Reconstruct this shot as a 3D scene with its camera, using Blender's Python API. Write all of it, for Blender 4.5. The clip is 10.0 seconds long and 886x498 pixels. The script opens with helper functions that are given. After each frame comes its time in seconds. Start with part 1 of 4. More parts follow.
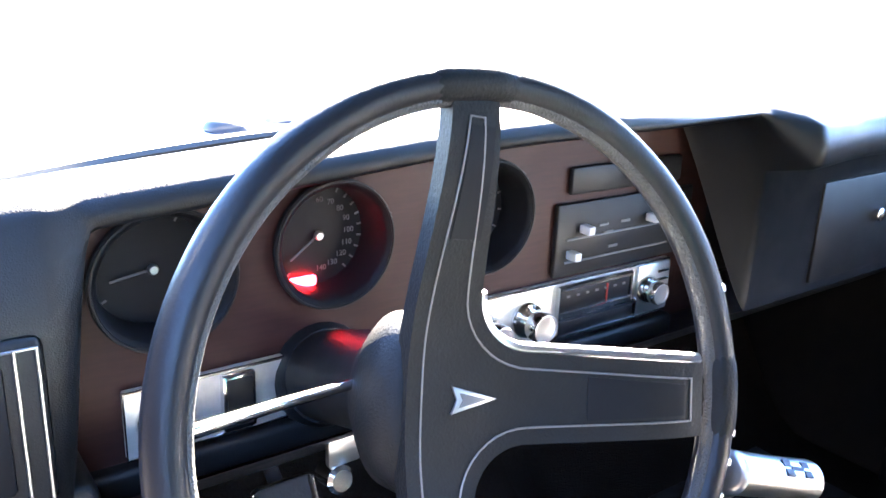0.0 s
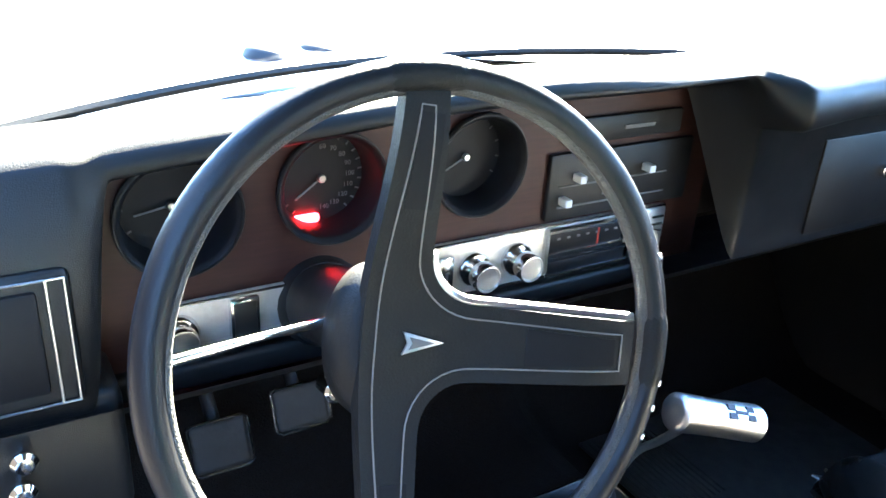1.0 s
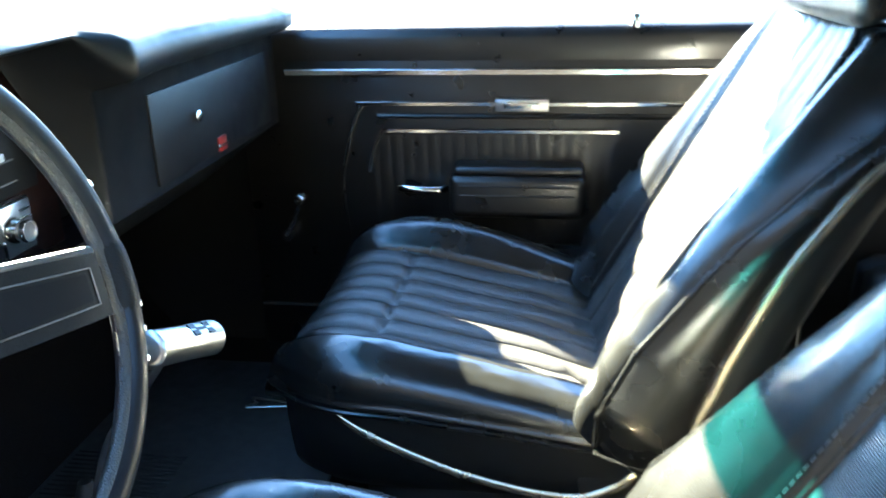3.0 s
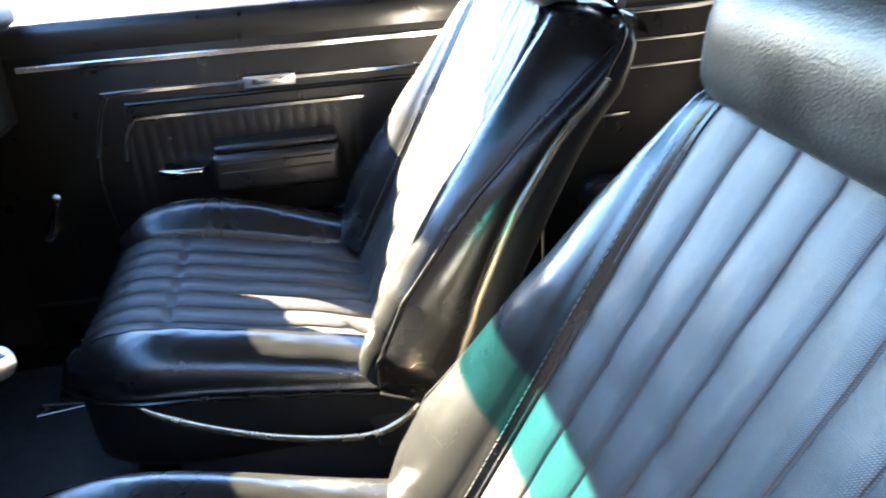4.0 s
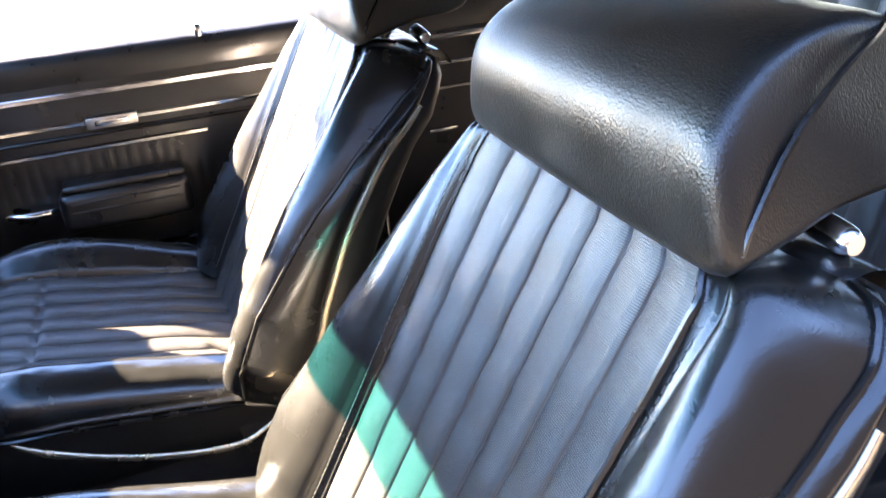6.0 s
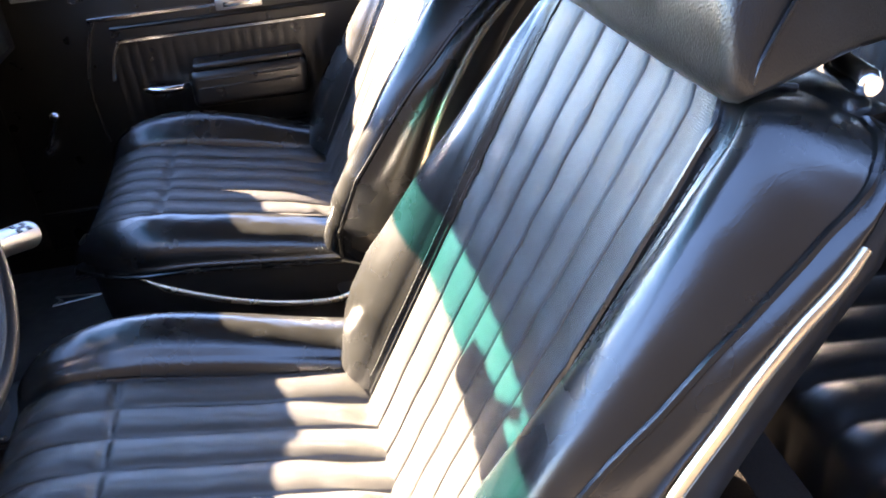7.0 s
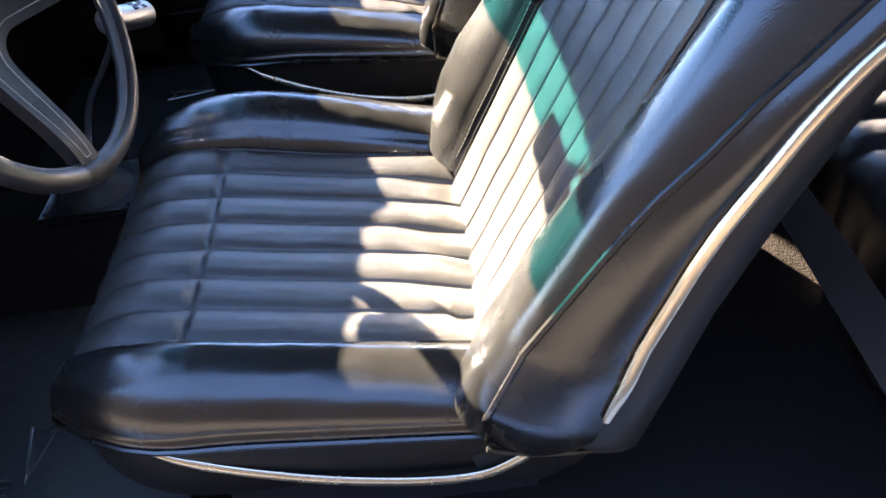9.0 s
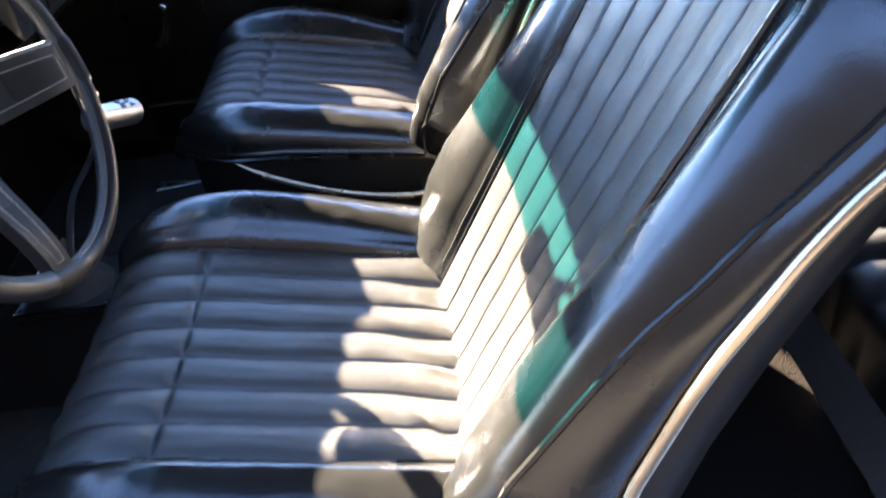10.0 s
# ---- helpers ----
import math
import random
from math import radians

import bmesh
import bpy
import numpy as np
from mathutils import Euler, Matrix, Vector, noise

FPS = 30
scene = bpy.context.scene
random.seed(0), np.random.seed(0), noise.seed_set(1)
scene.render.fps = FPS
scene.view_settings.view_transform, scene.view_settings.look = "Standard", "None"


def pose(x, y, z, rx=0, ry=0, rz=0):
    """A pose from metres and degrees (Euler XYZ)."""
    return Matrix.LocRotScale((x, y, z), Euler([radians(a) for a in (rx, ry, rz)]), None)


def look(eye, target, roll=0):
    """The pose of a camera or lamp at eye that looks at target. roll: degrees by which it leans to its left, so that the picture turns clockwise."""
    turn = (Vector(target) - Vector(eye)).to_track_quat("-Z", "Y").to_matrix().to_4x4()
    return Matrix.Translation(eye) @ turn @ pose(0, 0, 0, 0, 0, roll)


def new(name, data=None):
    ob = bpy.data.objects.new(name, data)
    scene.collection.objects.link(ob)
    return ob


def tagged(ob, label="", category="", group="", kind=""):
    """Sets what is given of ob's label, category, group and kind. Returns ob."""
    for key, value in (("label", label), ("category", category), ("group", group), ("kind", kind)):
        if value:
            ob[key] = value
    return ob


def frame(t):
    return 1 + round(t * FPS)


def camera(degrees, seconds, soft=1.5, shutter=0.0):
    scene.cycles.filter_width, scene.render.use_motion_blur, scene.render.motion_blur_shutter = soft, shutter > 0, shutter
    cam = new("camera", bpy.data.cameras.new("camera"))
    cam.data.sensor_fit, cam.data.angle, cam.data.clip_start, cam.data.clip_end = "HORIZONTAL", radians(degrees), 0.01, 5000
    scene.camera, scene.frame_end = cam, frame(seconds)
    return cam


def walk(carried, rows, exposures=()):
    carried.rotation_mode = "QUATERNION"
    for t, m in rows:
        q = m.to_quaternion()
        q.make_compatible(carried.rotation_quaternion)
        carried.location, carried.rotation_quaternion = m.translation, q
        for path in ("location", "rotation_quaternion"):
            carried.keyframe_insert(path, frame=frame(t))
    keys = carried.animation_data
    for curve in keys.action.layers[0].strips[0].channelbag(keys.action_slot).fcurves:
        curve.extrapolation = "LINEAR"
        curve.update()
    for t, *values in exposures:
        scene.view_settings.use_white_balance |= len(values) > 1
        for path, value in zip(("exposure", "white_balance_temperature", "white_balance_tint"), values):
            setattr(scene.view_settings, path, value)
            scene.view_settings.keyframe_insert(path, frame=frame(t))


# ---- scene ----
cam = camera(56.6, 10.0, shutter=0.3)
PATH = [
    (0, (-0.222, 0.148, 0.843), (0.914, 1.683, 0.248), 2.2),
    (0.5, (-0.198, 0.11, 0.894), (0.8, 1.68, 0.161), 4.0),
    (0.8, (-0.195, 0.082, 0.904), (0.756, 1.631, 0.069), 4.6),
    (1, (-0.196, 0.072, 0.906), (0.76, 1.617, 0.072), 3.6),
    (1.5, (-0.202, 0.061, 0.881), (0.919, 1.521, 0.098), 3.9),
    (2, (-0.213, 0.079, 0.85), (1.234, 1.226, 0.082), 2.2),
    (2.5, (-0.236, 0.105, 0.833), (1.454, 0.869, 0.085), -1.0),
    (3, (-0.302, 0.109, 0.825), (1.552, 0.392, 0.129), -1.5),
    (3.2, (-0.327, 0.093, 0.831), (1.512, 0.295, 0.073), -3.1),
    (4.5, (-0.396, 0.102, 0.927), (1.345, -0.414, 0.088), -3.3),
    (5, (-0.417, 0.105, 0.94), (1.292, -0.55, 0.134), -3.5),
    (5.2, (-0.43, 0.105, 0.948), (1.286, -0.553, 0.157), -4.0),
    (6.5, (-0.543, 0.074, 0.933), (1.17, -0.352, -0.007), -5.5),
    (7, (-0.593, 0.073, 0.918), (1.121, -0.176, -0.083), -5.8),
    (7.5, (-0.627, 0.065, 0.905), (1.064, -0.068, -0.155), -7.2),
    (8, (-0.654, 0.063, 0.89), (0.989, 0.046, -0.25), -8.2),
    (8.5, (-0.673, 0.067, 0.884), (0.89, 0.08, -0.364), -8.0),
    (9, (-0.668, 0.066, 0.886), (0.864, 0.117, -0.398), -8.7),
    (9.5, (-0.662, 0.065, 0.888), (0.879, 0.131, -0.386), -8.9),
    (10, (-0.631, 0.055, 0.892), (1.017, 0.066, -0.241), -7.1),
]
EXPOSURE = [(0.0, 6.95, 6350, 16), (0.5, 6.85, 6350, 13), (1.0, 6.65, 6400, 4), (2.0, 7.05, 6750, -6), (3.0, 6.5, 6400, -4), (4.5, 6.36, 7200, 14), (5.2, 6.42, 7500, 18), (6.5, 6.22, 7550, 21), (7.5, 5.98, 7450, 21), (10.0, 5.76, 7050, 18)]
walk(cam, [(t, look(eye, target, roll)) for t, eye, target, roll in PATH], EXPOSURE)

# ---- light ----
SUN_AZ, SUN_EL = 46.0, 35.5          # degrees right of the car's nose, and above the horizon
sun_way = Vector((math.sin(radians(SUN_AZ)) * math.cos(radians(SUN_EL)), math.cos(radians(SUN_AZ)) * math.cos(radians(SUN_EL)), math.sin(radians(SUN_EL))))
world = bpy.data.worlds.new("sky")
scene.world = world
world.use_nodes = True
wn = world.node_tree.nodes
sky = wn.new("ShaderNodeTexSky")
sky.sky_type, sky.sun_disc = "NISHITA", False
sky.air_density, sky.dust_density, sky.ozone_density = 0.9, 0.08, 6.0
sky.sun_elevation, sky.sun_rotation = radians(SUN_EL), radians(SUN_AZ)
world.node_tree.links.new(sky.outputs[0], wn["Background"].inputs[0])
wn["Background"].inputs[1].default_value = 0.05
sun_data = bpy.data.lights.new("sun", "SUN")
sun_data.energy, sun_data.angle, sun_data.color = 5.0, radians(0.5), (1.0, 0.90, 0.75)
sun = new("sun", sun_data)
sun.matrix_world = look((0, 0, 0), -sun_way)


# ---- materials ----
def shader(name, colour, rough=0.5, metal=0.0, colour2=None, scale=20.0, stretch=(1, 1, 1), bump=0.0, bump_scale=200.0, rough2=None, spec=0.5, vor=False, detail=4.0):
    """A principled material: two colours mixed by noise, roughness varied by a second noise, fine relief."""
    m = bpy.data.materials.new(name)
    m.use_nodes = True
    n, l = m.node_tree.nodes, m.node_tree.links
    b = n["Principled BSDF"]
    b.inputs["Metallic"].default_value = metal
    b.inputs["Specular IOR Level"].default_value = min(spec, 1.0)
    b.inputs["IOR"].default_value = 1.5 if spec <= 1.0 else 1.58
    tc = n.new("ShaderNodeTexCoord")
    mp = n.new("ShaderNodeMapping")
    mp.inputs["Scale"].default_value = stretch
    l.new(tc.outputs["Object"], mp.inputs["Vector"])
    no = n.new("ShaderNodeTexNoise")
    no.inputs["Scale"].default_value, no.inputs["Detail"].default_value = scale, detail
    l.new(mp.outputs[0], no.inputs["Vector"])
    mix = n.new("ShaderNodeMix")
    mix.data_type = "RGBA"
    mix.inputs["A"].default_value = (*colour, 1)
    mix.inputs["B"].default_value = (*(colour2 or [c * 0.75 for c in colour]), 1)
    l.new(no.outputs[0], mix.inputs["Factor"])
    l.new(mix.outputs["Result"], b.inputs["Base Color"])
    n2 = n.new("ShaderNodeTexNoise")
    n2.inputs["Scale"].default_value, n2.inputs["Detail"].default_value = scale * 0.6 + 3, 6
    l.new(tc.outputs["Object"], n2.inputs["Vector"])
    mr = n.new("ShaderNodeMapRange")
    mr.inputs["From Min"].default_value, mr.inputs["From Max"].default_value = 0.3, 0.7
    mr.inputs["To Min"].default_value, mr.inputs["To Max"].default_value = rough, rough2 if rough2 is not None else min(1, rough * 1.25)
    l.new(n2.outputs[0], mr.inputs["Value"])
    l.new(mr.outputs[0], b.inputs["Roughness"])
    if bump:
        if vor:
            t = n.new("ShaderNodeTexVoronoi")
            t.feature = "DISTANCE_TO_EDGE"
        else:
            t = n.new("ShaderNodeTexNoise")
            t.inputs["Detail"].default_value = 3
        t.inputs["Scale"].default_value = bump_scale
        l.new(tc.outputs["Object"], t.inputs["Vector"])
        bp = n.new("ShaderNodeBump")
        bp.inputs["Strength"].default_value, bp.inputs["Distance"].default_value = bump, 0.002
        l.new(t.outputs[0], bp.inputs["Height"])
        l.new(bp.outputs[0], b.inputs["Normal"])
    return m


def weave_shader(name, colour, rough):
    """Perforated woven vinyl: fine crossed threads as relief."""
    m = shader(name, colour, rough, colour2=[c * 1.2 for c in colour], scale=60, spec=0.52)
    n, l = m.node_tree.nodes, m.node_tree.links
    tc = n.new("ShaderNodeTexCoord")
    heights = []
    for axis in ("X", "Y"):
        w = n.new("ShaderNodeTexWave")
        w.bands_direction = axis
        w.inputs["Scale"].default_value = 225 if axis == "X" else 180
        w.inputs["Distortion"].default_value = 0.4
        l.new(tc.outputs["UV"], w.inputs["Vector"])
        heights.append(w)
    mul = n.new("ShaderNodeMath")
    mul.operation = "MULTIPLY"
    l.new(heights[0].outputs["Fac"], mul.inputs[0])
    l.new(heights[1].outputs["Fac"], mul.inputs[1])
    gap = n.new("ShaderNodeMix")
    gap.data_type, gap.blend_type = "RGBA", "MULTIPLY"
    gap.inputs["Factor"].default_value = 1.0
    shade = n.new("ShaderNodeMapRange")
    shade.inputs["From Max"].default_value, shade.inputs["To Min"].default_value, shade.inputs["To Max"].default_value = 0.45, 0.45, 1.0
    l.new(mul.outputs[0], shade.inputs["Value"])
    base = n["Principled BSDF"].inputs["Base Color"]
    l.new(base.links[0].from_socket, gap.inputs["A"]), l.new(shade.outputs[0], gap.inputs["B"])
    l.new(gap.outputs["Result"], base)
    bp = n.new("ShaderNodeBump")
    bp.inputs["Strength"].default_value, bp.inputs["Distance"].default_value = 0.36, 0.0008
    l.new(mul.outputs[0], bp.inputs["Height"])
    l.new(bp.outputs[0], n["Principled BSDF"].inputs["Normal"])
    return m


def leather_shader(name, colour, rough, rough2, size, depth, spec=0.9):
    """Embossed vinyl: small irregular cells with finer creases across them, cloudy gloss."""
    m = shader(name, colour, rough, colour2=[c * 0.7 for c in colour], scale=24, rough2=rough2, spec=spec)
    n, l = m.node_tree.nodes, m.node_tree.links
    tc = n.new("ShaderNodeTexCoord")
    cells, creases, mix = n.new("ShaderNodeTexVoronoi"), n.new("ShaderNodeTexNoise"), n.new("ShaderNodeMath")
    cells.feature = "SMOOTH_F1"
    cells.inputs["Scale"].default_value, cells.inputs["Smoothness"].default_value = size, 0.6
    creases.inputs["Scale"].default_value, creases.inputs["Detail"].default_value = size * 0.45, 5
    mix.operation = "ADD"
    bend = n.new("ShaderNodeMapping")
    bend.inputs["Scale"].default_value = (1.0, 1.35, 0.8)
    l.new(tc.outputs["Object"], bend.inputs["Vector"])
    l.new(bend.outputs[0], cells.inputs["Vector"]), l.new(bend.outputs[0], creases.inputs["Vector"])
    l.new(cells.outputs["Distance"], mix.inputs[0]), l.new(creases.outputs[0], mix.inputs[1])
    bp = n.new("ShaderNodeBump")
    bp.inputs["Strength"].default_value, bp.inputs["Distance"].default_value = depth, 0.0012
    l.new(mix.outputs[0], bp.inputs["Height"])
    l.new(bp.outputs[0], n["Principled BSDF"].inputs["Normal"])
    return m


def glow(name, colour, strength):
    m = shader(name, colour, 0.3)
    b = m.node_tree.nodes["Principled BSDF"]
    b.inputs["Emission Color"].default_value, b.inputs["Emission Strength"].default_value = (*colour, 1), strength
    return m


def clear(name, colour, gloss=0.06):
    m = bpy.data.materials.new(name)
    m.use_nodes = True
    n, l = m.node_tree.nodes, m.node_tree.links
    t, g, mix = n.new("ShaderNodeBsdfTransparent"), n.new("ShaderNodeBsdfGlossy"), n.new("ShaderNodeMixShader")
    t.inputs[0].default_value, g.inputs["Roughness"].default_value, mix.inputs[0].default_value = (*colour, 1), 0.02, gloss
    l.new(t.outputs[0], mix.inputs[1]), l.new(g.outputs[0], mix.inputs[2]), l.new(mix.outputs[0], n["Material Output"].inputs[0])
    return m


VINYL = leather_shader("black_vinyl", (0.0080, 0.0078, 0.0071), 0.20, 0.31, 700, 0.07, 0.7)
GRAIN = leather_shader("grained_vinyl", (0.0080, 0.0080, 0.0072), 0.28, 0.43, 720, 0.21, 0.58)
PEBBLE = shader("pebbled_plastic", (0.052, 0.05, 0.046), 0.5, colour2=(0.036, 0.036, 0.034), scale=200, bump=0.55, bump_scale=420, vor=True)
WEAVE = weave_shader("woven_vinyl", (0.039, 0.0370, 0.0340), 0.20)
PAD = shader("dash_vinyl", (0.0075, 0.0078, 0.0084), 0.36, colour2=(0.0055, 0.0057, 0.0062), scale=40, bump=0.15, bump_scale=620, rough2=0.50, vor=True, spec=0.30)
RIM = shader("wheel_plastic", (0.012, 0.012, 0.0135), 0.34, colour2=(0.009, 0.009, 0.0105), scale=60, bump=0.10, bump_scale=500, spec=0.3, rough2=0.44)
SPOKE = shader("spoke_vinyl", (0.0112, 0.0111, 0.0108), 0.46, scale=60, bump=0.25, bump_scale=600, spec=0.2)
BLACK = shader("black_plastic", (0.0104, 0.0104, 0.0104), 0.42, scale=30, bump=0.1, bump_scale=700, spec=0.3)
BENCHVINYL = shader("rear_vinyl", (0.0112, 0.0108, 0.0105), 0.34, colour2=(0.00825, 0.00795, 0.0078), scale=20, bump=0.15, bump_scale=700, rough2=0.45, vor=True, spec=0.45)
DOORVINYL = shader("door_vinyl", (0.0095, 0.0085, 0.0080), 0.26, colour2=(0.0065, 0.0060, 0.0058), scale=30, bump=0.08, bump_scale=700, rough2=0.38, vor=True, spec=0.6)
DARK = shader("dark_metal", (0.013, 0.013, 0.0143), 0.6, scale=30)
CHROME = shader("chrome", (0.80, 0.80, 0.79), 0.09, 1.0, colour2=(0.62, 0.60, 0.57), scale=40, rough2=0.2)
SILVER = shader("brushed_aluminium", (0.66, 0.66, 0.65), 0.28, 1.0, colour2=(0.56, 0.56, 0.56), scale=60, stretch=(1, 8, 8), bump=0.05, bump_scale=300)
TURNED = shader("engine_turned_aluminium", (0.62, 0.59, 0.53), 0.36, 0.55, colour2=(0.46, 0.43, 0.38), scale=140, rough2=0.46, bump=0.2, bump_scale=110, vor=True)
WOOD = shader("woodgrain", (0.052, 0.019, 0.014), 0.42, colour2=(0.022, 0.009, 0.007), scale=22, stretch=(1.5, 14, 14), bump=0.05, bump_scale=80, detail=8, spec=0.25)
DIAL = shader("dial_black", (0.0096, 0.0096, 0.0108), 0.45, scale=30, spec=0.15)
PAINT = shader("white_marking", (0.72, 0.72, 0.70), 0.5, scale=30)
GREYMARK = shader("grey_marking", (0.13, 0.13, 0.13), 0.5, scale=30)
STRIPE = shader("dull_silver_line", (0.24, 0.225, 0.205), 0.45, 0.5, scale=60)
INK = shader("dark_marking", (0.03, 0.03, 0.04), 0.5, scale=30)
THREAD = shader("grey_thread", (0.112, 0.11, 0.105), 0.6, scale=200)
CARPET = shader("carpet", (0.0054, 0.0042, 0.0035), 0.95, colour2=(0.0150, 0.0120, 0.0100), scale=500, bump=1.0, bump_scale=420, spec=0.05)
RUBBER = shader("rubber", (0.0165, 0.0150, 0.0135), 0.6, scale=80, bump=0.2, bump_scale=300)
BELT = shader("belt_webbing", (0.024, 0.0175, 0.0135), 0.7, colour2=(0.017, 0.0125, 0.0095), scale=400, stretch=(1, 6, 1), bump=0.4, bump_scale=600, spec=0.2)
LINER = shader("headliner", (0.028, 0.028, 0.03), 0.8, scale=60, bump=0.3, bump_scale=300)
BODY = shader("car_paint", (0.045, 0.0525, 0.075), 0.22, scale=8)
TRIM = shader("aged_stainless", (0.62, 0.53, 0.38), 0.20, 0.85, colour2=(0.46, 0.38, 0.27), scale=30, rough2=0.30)
RED = glow("red_lamp", (1.0, 0.02, 0.03), 0.6)
AMBER = shader("red_plastic", (0.45, 0.03, 0.02), 0.3, scale=30)
GLASS = clear("windshield_glass", (0.93, 0.96, 0.95))
TINT = clear("tint_band", (0.06, 0.42, 0.45))
MIRROR = shader("mirror_glass", (0.85, 0.85, 0.85), 0.02, 1.0, scale=5)
ASPHALT = shader("asphalt", (0.046, 0.042, 0.038), 0.9, colour2=(0.033, 0.030, 0.027), scale=3, bump=0.5, bump_scale=60, spec=0.2)
CAR_GREEN = shader("car_paint_green", (0.10, 0.16, 0.13), 0.25, scale=6)


# ---- mesh helpers ----
def bm_object(name, bm, material, parent=None, label="", smooth=True):
    bmesh.ops.recalc_face_normals(bm, faces=bm.faces)
    me = bpy.data.meshes.new(name)
    bm.to_mesh(me)
    bm.free()
    for mm in material if isinstance(material, (list, tuple)) else [material]:
        me.materials.append(mm)
    if smooth:
        me.shade_smooth()
        if smooth != "all":
            me.set_sharp_from_angle(angle=radians(42))
    ob = new(name, me)
    if parent:
        ob.parent = parent
    if label:
        ob["label"] = label
    return ob


def part(name, bm, material, parent, label="", smooth=True):
    return bm_object(name, bm, material, parent, label, smooth)


def thing(name, at=(0, 0, 0), label="", category="", group="", kind=""):
    e = new(name)
    e.empty_display_size = 0.05
    e.location = at
    return tagged(e, label, category, group, kind)


def rot(rx=0, ry=0, rz=0):
    return Euler([radians(a) for a in (rx, ry, rz)]).to_matrix().to_4x4()


def box(x0, x1, y0, y1, z0, z1, bevel=0.0, seg=2, bm=None, m=None):
    own = bmesh.new()
    bmesh.ops.create_cube(own, size=1)
    for v in own.verts:
        v.co = Vector((x0 + (v.co.x + 0.5) * (x1 - x0), y0 + (v.co.y + 0.5) * (y1 - y0), z0 + (v.co.z + 0.5) * (z1 - z0)))
    if bevel:
        bmesh.ops.bevel(own, geom=own.edges[:], offset=bevel, segments=seg, affect="EDGES", profile=0.5)
    return join(bm, own, m)


def join(bm, own, m=None):
    if m is not None:
        own.transform(m)
    if bm is None:
        return own
    tmp = bpy.data.meshes.new("tmp")
    own.to_mesh(tmp)
    own.free()
    bm.from_mesh(tmp)
    bpy.data.meshes.remove(tmp)
    return bm


def grid(rows, close_u=False, close_v=False, caps=False, bm=None, uv=None):
    """Faces between rows of points. uv: also lay a texture map in metres."""
    own = bmesh.new()
    vs = [[own.verts.new(p) for p in r] for r in rows]
    nu, nv = len(vs), len(vs[0])
    layer = own.loops.layers.uv.new("UVMap") if uv else None
    for a in range(nu if close_u else nu - 1):
        for b in range(nv if close_v else nv - 1):
            f = own.faces.new((vs[a][b], vs[(a + 1) % nu][b], vs[(a + 1) % nu][(b + 1) % nv], vs[a][(b + 1) % nv]))
            if uv:
                for loop, (i, j) in zip(f.loops, ((a, b), (a + 1, b), (a + 1, b + 1), (a, b + 1))):
                    loop[layer].uv = uv(i, j)
    if caps:
        own.faces.new(vs[0]), own.faces.new(vs[-1])
    return join(bm, own)


def tube(points, r, n=10, caps=True, bm=None, flat=1.0, closed=False, up=(0, 0, 1)):
    """A round or flattened rod along points. r: one radius or one for each point."""
    pts = [Vector(p) for p in points]
    rows = []
    for i, p in enumerate(pts):
        a, b = pts[i - 1] if (i or closed) else p, pts[(i + 1) % len(pts)] if (closed or i < len(pts) - 1) else p
        d = (b - a).normalized()
        s = d.cross(Vector(up))
        s = s.normalized() if s.length > 1e-4 else Vector((1, 0, 0))
        u = s.cross(d)
        rr = r[i] if isinstance(r, (list, tuple)) else r
        rows.append([p + rr * (math.cos(k * math.tau / n) * s + flat * math.sin(k * math.tau / n) * u) for k in range(n)])
    return grid(rows, close_u=closed, close_v=True, caps=caps and not closed, bm=bm)


def lathe(profile, m=None, n=28, bm=None, flute=0, depth=0.0):
    """Turned about z: (radius, height) pairs. flute: ribs round the side."""
    rows = []
    for r, z in profile:
        rows.append([((r + (depth * (k % 2) if flute and r > 0.003 else 0)) * math.cos(k * math.tau / n), (r + (depth * (k % 2) if flute and r > 0.003 else 0)) * math.sin(k * math.tau / n), z) for k in range(n)])
    own = grid(rows, close_v=True)
    bmesh.ops.remove_doubles(own, verts=own.verts, dist=1e-6)
    return join(bm, own, m)


def prism(points, depth, bevel=0.0, m=None, bm=None, seg=2):
    """A flat outline in x, z pushed forward along y by depth."""
    own = bmesh.new()
    f = own.faces.new([own.verts.new((x, 0, z)) for x, z in points])
    out = bmesh.ops.extrude_face_region(own, geom=[f])
    for v in out["geom"]:
        if isinstance(v, bmesh.types.BMVert):
            v.co.y += depth
    bmesh.ops.recalc_face_normals(own, faces=own.faces)
    if bevel:
        bmesh.ops.bevel(own, geom=own.edges[:], offset=bevel, segments=seg, affect="EDGES", profile=0.5)
    return join(bm, own, m)


def smooth_path(points, n=8):
    """A Catmull-Rom line through points."""
    p = [Vector(q) for q in points]
    p = [2 * p[0] - p[1], *p, 2 * p[-1] - p[-2]]
    out = []
    for i in range(1, len(p) - 2):
        for k in range(n):
            t = k / n
            out.append(0.5 * (2 * p[i] + (p[i + 1] - p[i - 1]) * t + (2 * p[i - 1] - 5 * p[i] + 4 * p[i + 1] - p[i + 2]) * t * t + (3 * p[i] - p[i - 1] - 3 * p[i + 1] + p[i + 2]) * t ** 3))
    return out + [p[-2]]


def lerp(x, xs, ys):
    return float(np.interp(x, xs, ys))


def ease(x, a, b):
    t = min(1, max(0, (x - a) / (b - a)))
    return t * t * (3 - 2 * t)


# ---- ground, distance ----
FLOOR = 0.12
ground_bm = box(-60, 60, -60, 60, -0.42, -0.36)
tagged(bm_object("ground", ground_bm, ASPHALT, smooth=False), "pale sunlit asphalt of a car park", "ground", kind="structure")


